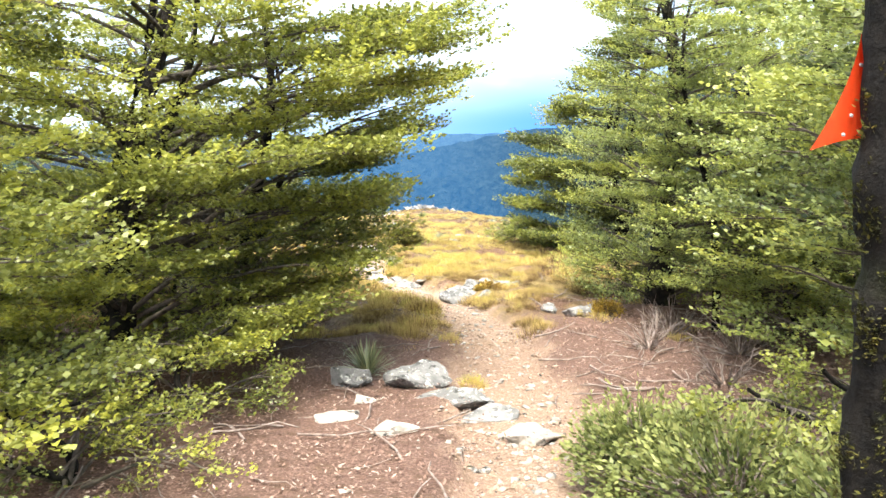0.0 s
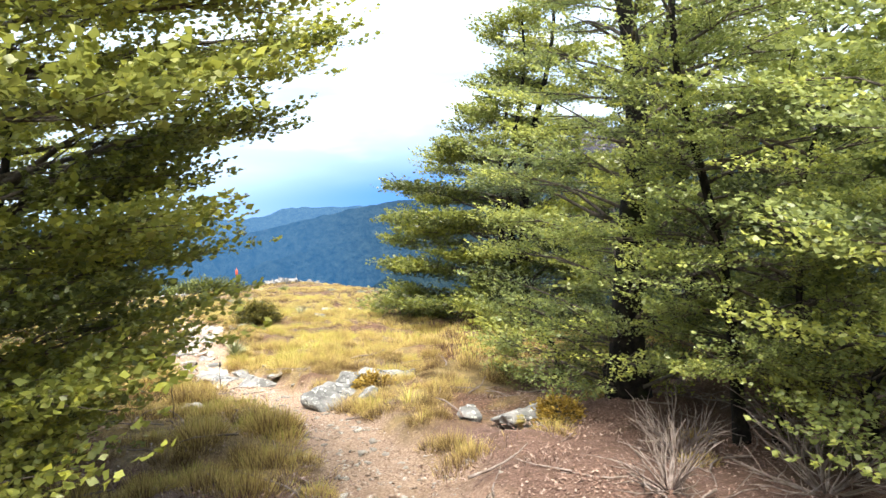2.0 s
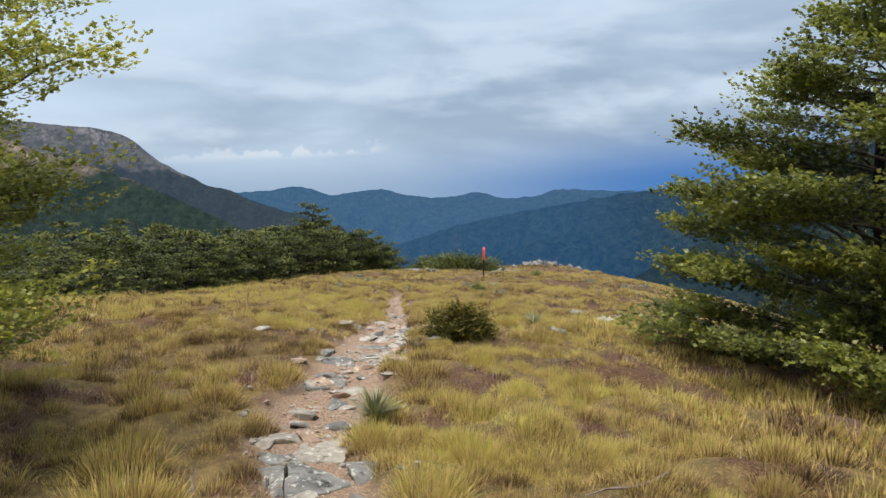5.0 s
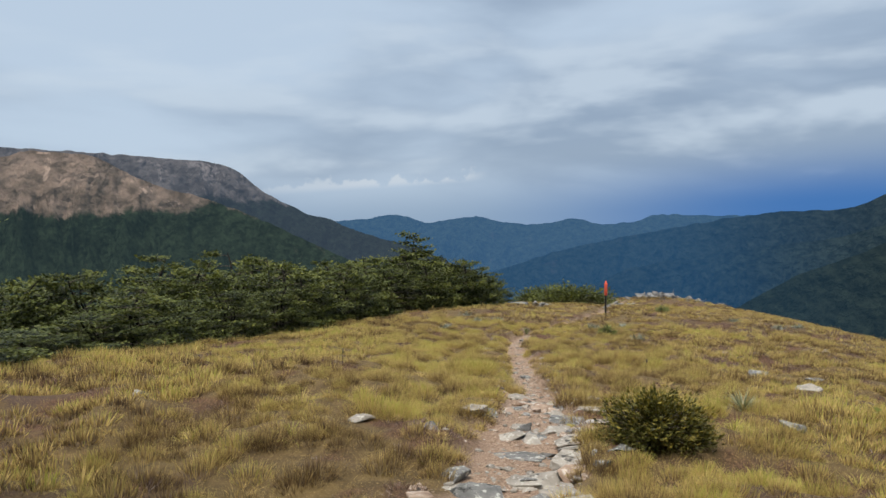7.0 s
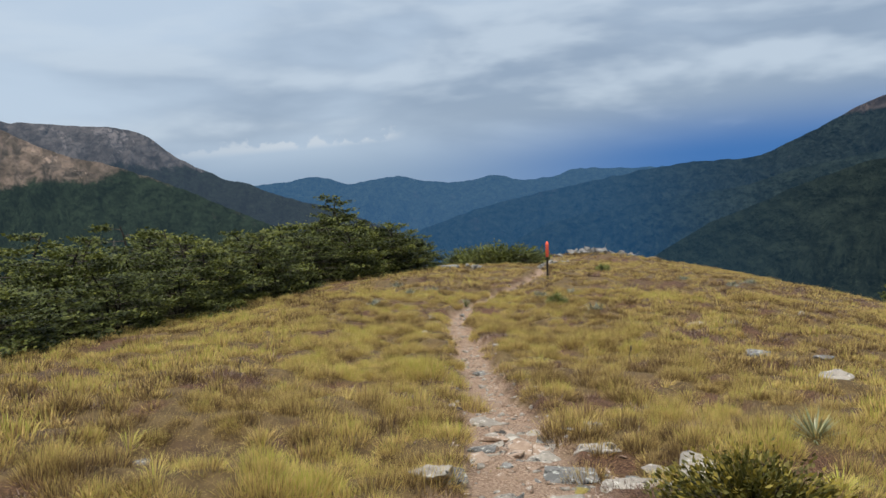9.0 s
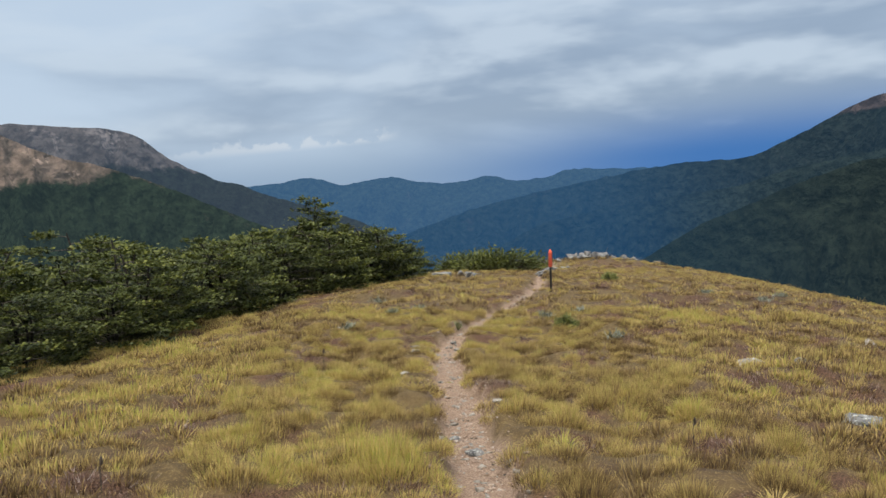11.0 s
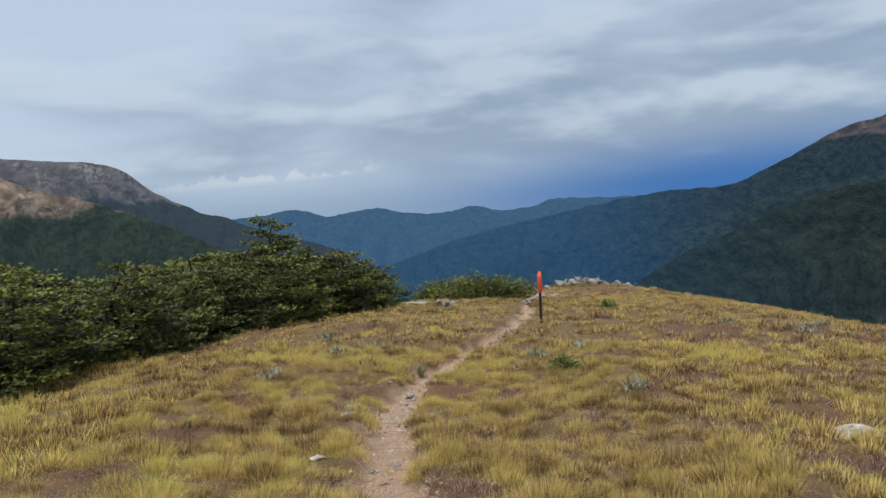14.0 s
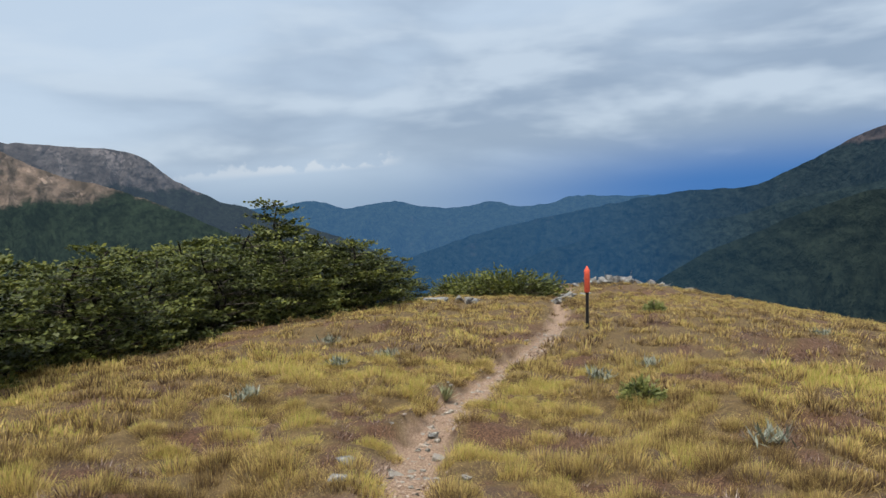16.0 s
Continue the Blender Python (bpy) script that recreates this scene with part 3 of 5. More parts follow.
def beech(name, m, label, seed, height, reach, stems=1, trunk_r=0.13, limbs=34, low=0.12, per=170, leaf=0.040, spray=(0.60, 0.48), thick=0.030,
          mat=None, lean=(0, 0), twig=True, tone0=0.40, density=4.2, group="beech trees", category="tree", inside=None, tip_gain=0.35, rise=0.32, bare=0.26):
    """A mountain beech: crooked stems, limbs that rise and then level out, and flat layered shelves of leaves towards their ends. reach(az, q) gives a limb's length."""
    rng = np.random.default_rng(seed)
    tree = thing(name, m, label, category, group)
    mat = mat or LEAF
    ox, oy, oz = m.translation

    def free(q):
        x, y, z = q[0] + ox, q[1] + oy, q[2] + oz
        lane = abs(x - float(np.interp(y, WALK[:, 1], WALK[:, 0])))
        return (lane > 0.78 or q[2] > 2.0 and lane > 0.3 or q[2] > 2.3) and q[2] > 0.05 and (inside is None or inside(x, y, z))

    trunks, limb_lines, twig_lines, C, W, T = [], [], [], [], [], []
    axes = []
    for s in range(stems):
        a = rng.uniform(0, 6.28) if stems > 1 else 0
        spread = 0.30 if stems > 1 else 0.0
        q = np.linspace(0, 1, 12)
        p = np.zeros((12, 3))
        p[:, 2] = q * height * (1.0 if s == 0 else rng.uniform(0.6, 0.95)) - 0.08
        p[:, 0] = lean[0] * q ** 1.3 + spread * height * 0.35 * np.cos(a) * q + 0.26 * np.sin(q * 6 + seed) * q + (0.1 * np.cos(a) if stems > 1 else 0)
        p[:, 1] = lean[1] * q ** 1.3 + spread * height * 0.35 * np.sin(a) * q + 0.22 * np.sin(q * 5 + 2 * seed) * q + (0.1 * np.sin(a) if stems > 1 else 0)
        r = trunk_r * (1 if s == 0 else rng.uniform(0.5, 0.8)) * (1 - 0.88 * q) + 0.008
        r[0] *= 1.45
        r[1] *= 1.1
        trunks.append((p, r))
        axes.append(p)
    az = rng.uniform(0, 6.28)
    for k in range(limbs):
        p = axes[k % stems]
        q = low + (1 - low) * ((k + rng.uniform(0, 0.9)) / limbs)
        az += 2.399 + rng.normal(0, 0.25)
        length = max(0.3, reach(az, q) * rng.uniform(0.72, 1.08) - 0.55 * spray[0])
        climb = min(rise * length * rng.uniform(0.3, 1.6), 0.75 * q * height)
        base = along_line(p, max(0.02, q - climb / height))
        way = np.array([np.cos(az), np.sin(az), 0.0])
        v = np.linspace(0, 1, 8)
        pts = curve_line(base, way, length, rng, 8, 0.0, 0.07)
        pts[:, 2] += climb * (1 - (1 - v) ** 1.8)
        ok = [free(e + way * spray[0] * 0.8) for e in pts]
        if not all(ok[2:]):
            cut = max(3, ok.index(False, 2))
            pts = pts[:cut]
            length = float(np.linalg.norm(pts[-1] - pts[0]))
        limb_lines.append((pts, np.linspace(0.008 + 0.010 * length, 0.004, len(pts))))
        twig_lines.append([])
        tone_limb = rng.normal(tone0, 0.17)
        # bare inner twigs
        for j in range(int(length * 2.2) if twig else 0):
            b = along_line(pts, rng.uniform(0.12, 0.7))
            wa = az + rng.choice([-1, 1]) * rng.uniform(0.3, 1.0)
            e = b + np.array([np.cos(wa), np.sin(wa), rng.uniform(-0.1, 0.5)]) * rng.uniform(0.2, 0.5)
            if free(e):
                twig_lines[-1].append((np.stack([b, 0.5 * (b + e) + rng.normal(0, 0.03, 3), e]), np.array([0.006, 0.004, 0.0015])))
        # leafy side branches, all at the limb's level
        for j in range(max(3, int(length * density))):
            u = bare + (1 - bare) * rng.uniform(0, 1.0) ** 0.7
            b = along_line(pts, u)
            wa = az + rng.choice([-1, 1]) * rng.uniform(0.2, 0.95) * (1.15 - 0.5 * u)
            sl = rng.uniform(0.10, 0.42) * (0.5 + 0.5 * min(1.0, length))
            sway = np.array([np.cos(wa), np.sin(wa), rng.uniform(-0.02, 0.14)])
            e = b + sway * sl
            if not free(e + sway * spray[0] * 0.9):
                continue
            if twig:
                far = e + sway * spray[0] * 0.6
                twig_lines[-1].append((np.stack([b, e, far]), np.array([0.007, 0.005, 0.0015])))
            C.append(e)
            W.append(sway)
            # higher limbs painted paler, as the better lit part of the crown
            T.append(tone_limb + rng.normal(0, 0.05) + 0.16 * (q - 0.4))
        if free(pts[-1] + way * spray[0] * 0.9):
            C.append(pts[-1])
            W.append(way + (0, 0, 0.08))
            T.append(tone_limb + 0.08)
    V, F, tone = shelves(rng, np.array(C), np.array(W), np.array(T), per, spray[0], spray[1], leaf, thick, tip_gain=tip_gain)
    for s, line in enumerate(trunks):
        v, f = tubes([line], 10)
        part("trunk", smooth_mesh(mesh_np("trunk", v, f, BARK)), None, tree)
    if twig:
        for line, own in zip(limb_lines, twig_lines):
            v, f = tubes([line], 6)
            v2, f2 = tubes(own, 3) if own else (np.zeros((0, 3)), np.zeros((0, 4), int))
            part("limb", smooth_mesh(mesh_np("limb", np.concatenate([v, v2]), np.concatenate([f, f2 + len(v)]), BARK_GREY)), None, tree, "crooked grey limb with fine twigs")
    else:
        v, f = tubes(limb_lines, 4)
        tagged(part("branchwork", smooth_mesh(mesh_np("branchwork", v, f, BARK_GREY)), None, tree, "crooked grey branches"), kind="stuff")
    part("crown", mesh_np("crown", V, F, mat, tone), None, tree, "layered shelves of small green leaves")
    return tree


def dome(radius, fat=0.35, squash=1.0):
    """Limb lengths of a rounded, wide crown; longest at the height fat."""
    return lambda az, q: radius * max(0.16, 1 - (abs(q - fat) / (1.06 - fat if q > fat else fat * 1.6)) ** 2) * squash


def bush(name, m, label, seed, size, mat, leaf=0.022, sprays=120, per=40, category="shrub", group="", lift=1.0, wood=None, tone0=0.35):
    """A low dense shrub: many short stems from the base, leaves towards their ends."""
    rng = np.random.default_rng(seed)
    ob = thing(name, m, label, category, group)
    lines, C, W, T = [], [], [], []
    for k in range(sprays):
        a, e = rng.uniform(0, 6.28), np.arccos(rng.uniform(0.0, 1.0))
        d = np.array([np.cos(a) * np.sin(e), np.sin(a) * np.sin(e), np.cos(e)])
        end = d * np.array(size) * rng.uniform(0.72, 1.05)
        mid = end * 0.5 + np.array([0, 0, 0.12 * size[2]])
        lines.append((np.stack([d * 0.02 - (0, 0, 0.02), mid, end]), np.array([0.009, 0.006, 0.003])))
        w = end - mid
        C.append(end)
        W.append(w / np.linalg.norm(w) + np.array([0, 0, 0.3 * lift]))
        # upper sprays get a paler tone, painted as if lit from above
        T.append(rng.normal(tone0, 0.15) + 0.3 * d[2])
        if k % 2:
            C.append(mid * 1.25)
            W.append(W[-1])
            # inner sprays painted dark in place of the shade inside the shrub
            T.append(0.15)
    W = np.array(W)
    W /= np.linalg.norm(W, axis=1, keepdims=True)
    r = 0.28 * min(size[0], size[1])
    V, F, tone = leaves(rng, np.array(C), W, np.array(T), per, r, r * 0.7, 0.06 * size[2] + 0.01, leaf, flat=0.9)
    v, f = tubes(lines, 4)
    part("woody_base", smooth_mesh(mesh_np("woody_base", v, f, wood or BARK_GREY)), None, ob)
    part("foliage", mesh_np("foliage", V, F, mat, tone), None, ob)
    return ob


def at(x, y, dz=0.0, rz=0.0, s=1.0):
    return Matrix.LocRotScale((x, y, gz(x, y) + dz), Euler((0, 0, radians(rz))), (s, s, s))


def side_reach(radius, toward, gain, fat=0.4, back=0.7):
    """A crown that reaches further to one side: toward in radians."""
    base = dome(radius, fat)
    return lambda az, q: base(az, q) * (back + gain * max(0.0, math.cos(az - toward)) ** 1.5)


def taper(pairs, toward=None, back=1.0):
    """Limb lengths by height, from pairs of (height share, length); shorter by back on the side away from toward."""
    a = np.array(pairs)
    return lambda az, q: float(np.interp(q, a[:, 0], a[:, 1])) * (1.0 if toward is None else back + (1 - back) * (0.5 + 0.5 * math.cos(az - toward)))


# the large beeches that frame the start of the walk
beech("beech_tree", at(-3.05, 6.6), "large mountain beech with yellow-green layered sprays over leaf litter", 3, 4.7, taper([(0, 2.2), (0.3, 2.8), (0.5, 3.7), (0.7, 3.3), (0.85, 2.4), (1, 1.2)], 0.0, 0.6), stems=3, trunk_r=0.13,
      limbs=108, low=0.06, density=5.0, bare=0.32, lean=(0.4, 0), per=230, leaf=0.036, tone0=0.52, inside=lambda x, y, z: x < 0.58 - 0.9 * max(0.0, 1.35 - z) and y > 4.6)
beech("beech_tree", at(-2.15, 7.8), "leaning mountain beech with fine yellow-green sprays", 17, 3.9, taper([(0, 1.2), (0.4, 2.0), (0.7, 1.9), (1, 0.8)], 0.0, 0.8), stems=2, trunk_r=0.08,
      limbs=60, low=0.10, lean=(0.3, 0), tone0=0.54, inside=lambda x, y, z: x < 0.40 - 0.9 * max(0.0, 1.25 - z))
beech("beech_tree", at(-3.3, 3.5), "mountain beech with low hanging sprays and grey stems", 8, 4.2, taper([(0, 1.6), (0.5, 2.0), (1, 0.8)], 0.3, 0.7), stems=3, trunk_r=0.10, limbs=52, low=0.08, leaf=0.036, per=190, tone0=0.50,
      inside=lambda x, y, z: x < -1.0 - 0.35 * max(0.0, 1.6 - z) and y > 1.2)
beech("beech_tree", at(2.65, 9.35), "tall mountain beech with a dark trunk beside the trail", 5, 5.2, taper([(0, 1.6), (0.25, 2.1), (0.6, 1.9), (1, 0.7)]), stems=1, trunk_r=0.14, limbs=108, low=0.06, density=5.0, bare=0.32, per=240, leaf=0.029, mat=LEAF_COOL, tone0=0.48,
      inside=lambda x, y, z: x > 1.5 + 0.15 * max(0.0, z - 0.8) and (y > 8.7 or x > 2.1))
beech("beech_tree", at(3.0, 8.0), "slim beech with drooping sprays in front of a darker trunk", 19, 3.6, taper([(0, 0.9), (0.35, 1.3), (0.7, 1.2), (1, 0.6)]), stems=2, trunk_r=0.04, limbs=72, low=0.20, leaf=0.024, per=250, spray=(0.40, 0.32), mat=LEAF_COOL, tone0=0.46,
      inside=lambda x, y, z: x > 1.95)
beech("beech_tree", at(4.0, 17.7), "windswept mountain beech standing alone in the tussock", 9, 6.2, taper([(0, 2.5), (0.1, 3.0), (0.22, 2.5), (0.39, 2.6), (0.54, 1.95), (0.7, 1.15), (1, 0.6)], 3.3, 0.8), stems=3, trunk_r=0.12, limbs=160, low=0.03,
      leaf=0.054, per=150, spray=(0.62, 0.56), density=5.0, thick=0.05, rise=0.34, mat=LEAF, tone0=0.36, bare=0.36)
beech("beech_tree", at(-3.95, 12.4), "mountain beech with level sprays at the edge of the wood", 12, 4.2, taper([(0, 1.6), (0.4, 2.5), (0.7, 2.1), (1, 0.8)], -0.2, 0.75), stems=3, trunk_r=0.09, limbs=76, low=0.16, leaf=0.033, per=210, density=5.0, bare=0.36, tone0=0.48, inside=lambda x, y, z: x < -1.6 and z > -0.5 and y < 11.3 + (-1.05 - x) / 1.1)
beech("beech_tree", at(3.7, 5.9), "mountain beech with bright low sprays in the wood", 15, 4.6, taper([(0, 1.5), (0.4, 1.9), (1, 0.9)]), stems=2, trunk_r=0.10, limbs=62, low=0.08, leaf=0.036, per=170, mat=LEAF_COOL, tone0=0.50,
      inside=lambda x, y, z: x > 1.7)
beech("beech_tree", at(3.1, 3.4), "mountain beech shading the litter beside the trail", 26, 4.4, taper([(0, 1.0), (0.4, 1.9), (1, 0.9)]), stems=2, trunk_r=0.09, limbs=60, low=0.22, leaf=0.040, per=110, mat=LEAF_COOL, tone0=0.46,
      inside=lambda x, y, z: x > 1.75)

# wood behind them: two plain trees, repeated
wood_a = beech("beech_tree", at(6.2, 10.2), "mountain beech deeper in the dark wood", 21, 5.2, dome(2.2, 0.4), stems=2, trunk_r=0.12, limbs=56, low=0.06, per=46, leaf=0.075, density=3.6, twig=False, mat=LEAF_COOL, tone0=0.36, group="beech wood")
wood_b = beech("beech_tree", at(-5.9, 5.2), "mountain beech deeper in the dark wood", 22, 5.0, dome(2.1, 0.4), stems=3, trunk_r=0.11, limbs=56, low=0.06, per=46, leaf=0.075, density=3.6, twig=False, tone0=0.40, group="beech wood")
for k, (x, y, s, src) in enumerate([(6.3, 6.4, 1.0, wood_b), (6.3, 15.8, 1.1, wood_b), (5.6, 2.4, 1.05, wood_a), (5.0, 4.5, 0.9, wood_a), (-5.8, 8.8, 1.0, wood_a), (5.2, 12.6, 1.0, wood_b),
                                    (-7.2, 12.8, 0.75, wood_b), (-5.6, 1.6, 1.0, wood_a), (5.5, 10.9, 1.05, wood_a), (5.7, 8.2, 1.05, wood_a), (3.9, -2.8, 1.0, wood_b), (-3.9, -2.8, 1.0, wood_a)]):
    copy_thing(src, at(x, y, 0, 67 * k, s))

# the trunk with the orange marker at the very start
def flag_tree():
    rng = np.random.default_rng(4)
    x, y = 1.165, 2.05
    tree = thing("marked_beech_tree", at(x, y), "dark mossy beech trunk close beside the trail", "tree", "beech trees")
    q = np.linspace(0, 1, 90)
    p = np.stack([0.03 * np.sin(q * 9) - 0.02 * q, 0.03 * np.cos(q * 7), q * 5.0 - 0.1], 1)
    v, f = tubes([(p, 0.070 * (1 - 0.45 * q) * (1 + 0.07 * np.sin(q * 47) + 0.10 * np.sin(q * 83 + 1)) + 0.006)], 18)
    v[:, :2] += 0.045 * (fbm(v[:, 0] * 30 + v[:, 1] * 17, v[:, 2] * 9, 3, 4) - 0.5)[:, None] * np.sign(v[:, :2])
    part("trunk", smooth_mesh(mesh_np("trunk", v, f, BARK_MOSSY)), None, tree, "dark mossy bark")
    h, a = rng.uniform(0.1, 2.6, 90), rng.uniform(2.4, 5.6, 90)
    spots = np.stack([0.066 * np.cos(a), 0.066 * np.sin(a), h], 1)
    V, F, tone = leaves(rng, spots, np.stack([0.6 * np.cos(a), 0.6 * np.sin(a), np.full(90, 0.5)], 1), rng.uniform(0.0, 0.45, 90), 34, 0.03, 0.035, 0.02, 0.016, flat=0.9)
    part("moss", mesh_np("moss", V, F, LEAF_SHRUB, tone), None, tree, "tufts of dark moss and lichen")
    lines, C, W, T = [], [], [], []
    for k in range(26):
        h, a = rng.uniform(1.9, 4.6) if k > 5 else rng.uniform(0.35, 1.2), rng.uniform(-1.2, 1.6)
        pts = curve_line(np.array([0, 0, h]), np.array([np.cos(a), np.sin(a), 0.25]), rng.uniform(0.5, 1.3), rng)
        lines.append((pts, np.linspace(0.014, 0.004, len(pts))))
        for u in (3, 5, 6):
            C.append(pts[u])
            W.append(pts[u] - pts[u - 1])
            T.append(rng.normal(0.45, 0.1))
    W = np.array(W)
    W /= np.linalg.norm(W, axis=1, keepdims=True)
    v, f = tubes(lines, 5)
    part("branchwork", smooth_mesh(mesh_np("branchwork", v, f, BARK_GREY)), None, tree)
    V, F, tone = shelves(rng, np.array(C), W, np.array(T), 130, 0.36, 0.26, 0.026)
    part("crown", mesh_np("crown", V, F, LEAF, tone), None, tree, "thin layered leaf sprays")
    # a bent triangular marker nailed to the side of the bark
    bm = bmesh.new()
    n, rows = 11, 11
    grid = []
    for j in range(rows):
        w = j / (rows - 1)
        row = []
        for i in range(n):
            u = 2 * i / (n - 1) - 1
            row.append(bm.verts.new((u * (0.118 * w ** 1.35 + 0.004), 0.05 * (u * w) ** 2, 0.30 * (1 - w) - 0.028 * w * (1 - u * u) * -1.0)))
        grid.append(row)
    for j in range(rows - 1):
        for i in range(n - 1):
            bm.faces.new((grid[j][i], grid[j + 1][i], grid[j + 1][i + 1], grid[j][i + 1]))
    geom = bmesh.ops.solidify(bm, geom=bm.faces[:], thickness=0.003)
    bmesh.ops.recalc_face_normals(bm, faces=bm.faces)
    marker = thing("trail_marker", Matrix.LocRotScale((x - 0.062, y + 0.03, 1.325), Euler((0, 0, radians(30))), (1, 1, 1)), "orange plastic triangle nailed to a dark beech trunk", "trail marker")
    part("plate", bm, ORANGE, marker)
    for px, pz in ((0.0, 0.22), (-0.03, 0.09), (-0.06, 0.04)):
        b = bmesh.new()
        bmesh.ops.create_cone(b, cap_ends=True, segments=10, radius1=0.005, radius2=0.004, depth=0.006, matrix=pose(px, -0.003, pz, 90))
        part("nail", b, STEEL, marker, "small steel nail head")


flag_tree()

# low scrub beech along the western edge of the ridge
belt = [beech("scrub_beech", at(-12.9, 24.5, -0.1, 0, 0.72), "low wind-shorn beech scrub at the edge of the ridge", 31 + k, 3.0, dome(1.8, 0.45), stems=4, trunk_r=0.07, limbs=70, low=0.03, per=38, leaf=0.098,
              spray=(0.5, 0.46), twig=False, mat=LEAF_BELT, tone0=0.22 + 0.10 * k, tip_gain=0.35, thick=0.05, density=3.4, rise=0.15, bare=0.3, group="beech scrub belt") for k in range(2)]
belt[1].matrix_basis = at(-13.2, 29.5, -0.1, 40, 0.85)
rngb = random.Random(5)
edge_y, edge_x = [17, 24, 31, 37, 44, 50, 53], [-9.6, -10.6, -11.2, -11.4, -11.2, -10.4, -10.2]
for row, (dx_, step, y0, s0) in enumerate([(0.0, 2.4, 18.6, 0.80), (2.2, 2.5, 17.6, 1.0), (4.8, 6.0, 18.8, 1.2)]):
    y = y0
    while y < 52.5:
        x = float(np.interp(y, edge_y, edge_x)) - dx_ + rngb.uniform(-0.4, 0.3)
        if not (row == 1 and abs(y - 24.5) < 0.8 or row == 1 and abs(y - 29.5) < 0.8):
            tall = (float(np.interp(y, [17, 22, 34, 47, 53], [-0.35, -0.75, -0.75, -0.9, -2.6])) + 0.25 * row + rngb.uniform(-0.2, 0.25) - gz(x, y)) / 3.0
            wide = max(0.85, 1.2 * tall)
            copy_thing(belt[rngb.randrange(2)], Matrix.LocRotScale((x, y, gz(x, y) - 0.1), Euler((0, 0, rngb.uniform(0, 6.28))), (wide, wide, tall)))
        y += step * rngb.uniform(0.85, 1.15) * (0.72 if y < 34 else 1.0)
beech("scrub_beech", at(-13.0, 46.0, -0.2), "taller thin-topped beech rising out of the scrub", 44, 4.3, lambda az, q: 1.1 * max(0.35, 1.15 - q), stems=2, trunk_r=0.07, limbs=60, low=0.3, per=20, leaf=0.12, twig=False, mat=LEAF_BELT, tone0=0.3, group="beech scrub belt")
copy_thing(belt[0], at(9.5, 43.0, -0.1, 20, 0.9))

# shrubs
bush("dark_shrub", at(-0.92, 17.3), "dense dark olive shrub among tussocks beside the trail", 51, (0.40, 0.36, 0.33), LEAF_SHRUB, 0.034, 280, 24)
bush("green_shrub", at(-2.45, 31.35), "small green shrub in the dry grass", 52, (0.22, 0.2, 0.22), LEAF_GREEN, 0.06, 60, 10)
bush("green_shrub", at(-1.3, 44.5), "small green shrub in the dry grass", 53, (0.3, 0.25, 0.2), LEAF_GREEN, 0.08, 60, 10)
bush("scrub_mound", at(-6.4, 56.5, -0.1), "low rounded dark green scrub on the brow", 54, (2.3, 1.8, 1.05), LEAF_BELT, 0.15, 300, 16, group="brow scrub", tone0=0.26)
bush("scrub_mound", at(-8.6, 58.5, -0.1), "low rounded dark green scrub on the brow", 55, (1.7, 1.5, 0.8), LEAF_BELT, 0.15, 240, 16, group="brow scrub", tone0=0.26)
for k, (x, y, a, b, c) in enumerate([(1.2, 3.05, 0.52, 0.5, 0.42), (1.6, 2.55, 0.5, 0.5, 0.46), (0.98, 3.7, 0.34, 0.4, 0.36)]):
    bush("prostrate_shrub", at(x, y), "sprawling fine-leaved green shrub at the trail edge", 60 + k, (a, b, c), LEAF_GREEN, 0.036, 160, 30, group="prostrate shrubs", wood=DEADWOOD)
for k, (x, y, r, h) in enumerate([(-1.95, 3.75, 0.85, 0.75), (-1.75, 5.0, 0.75, 0.7), (-2.2, 7.6, 0.8, 0.8), (-3.3, 9.3, 0.8, 0.8), (1.85, 3.35, 0.75, 0.7), (2.45, 10.8, 0.62, 1.0), (3.4, 7.6, 0.7, 0.8), (2.9, 9.9, 0.6, 0.7), (4.2, 8.6, 0.8, 0.9)]):
    beech("beech_sapling", at(x, y), "low spreading beech sapling with bright flat sprays", 70 + k, h, dome(r, 0.5), stems=2, trunk_r=0.025, limbs=26, low=0.10, per=100, leaf=0.024, spray=(0.28, 0.2), tone0=0.42, density=5.0, group="beech saplings", category="sapling")
for k, (x, y, s) in enumerate([(2.35, 7.9, 0.5), (1.95, 7.2, 0.4), (2.7, 6.9, 0.55), (3.1, 7.7, 0.6), (2.2, 5.9, 0.4), (-2.1, 8.2, 0.5), (-2.5, 10.4, 0.35)]):
    rng = np.random.default_rng(90 + k)
    ob = thing("dead_shrub", at(x, y), "bare bleached twigs of a dead shrub", "dead shrub", "dead shrubs")
    lines = []
    for j in range(26):
        a = rng.uniform(0, 6.28)
        w = np.array([np.cos(a), np.sin(a), rng.uniform(0.3, 1.6)])
        pts = curve_line(np.array([0, 0, -0.03]), w, s * rng.uniform(0.6, 1.1), rng, 6, 0.0, 0.12)
        lines.append((pts, np.linspace(0.009, 0.002, 6)))
        for i in (2, 3, 4):
            lines.append((curve_line(pts[i], w + rng.normal(0, 0.6, 3), s * 0.35, rng, 4, 0, 0.1), np.linspace(0.004, 0.0015, 4)))
    v, f = tubes(lines, 4)
    part("twig_tangle", mesh_np("twig_tangle", v, f, DEADWOOD), None, ob)


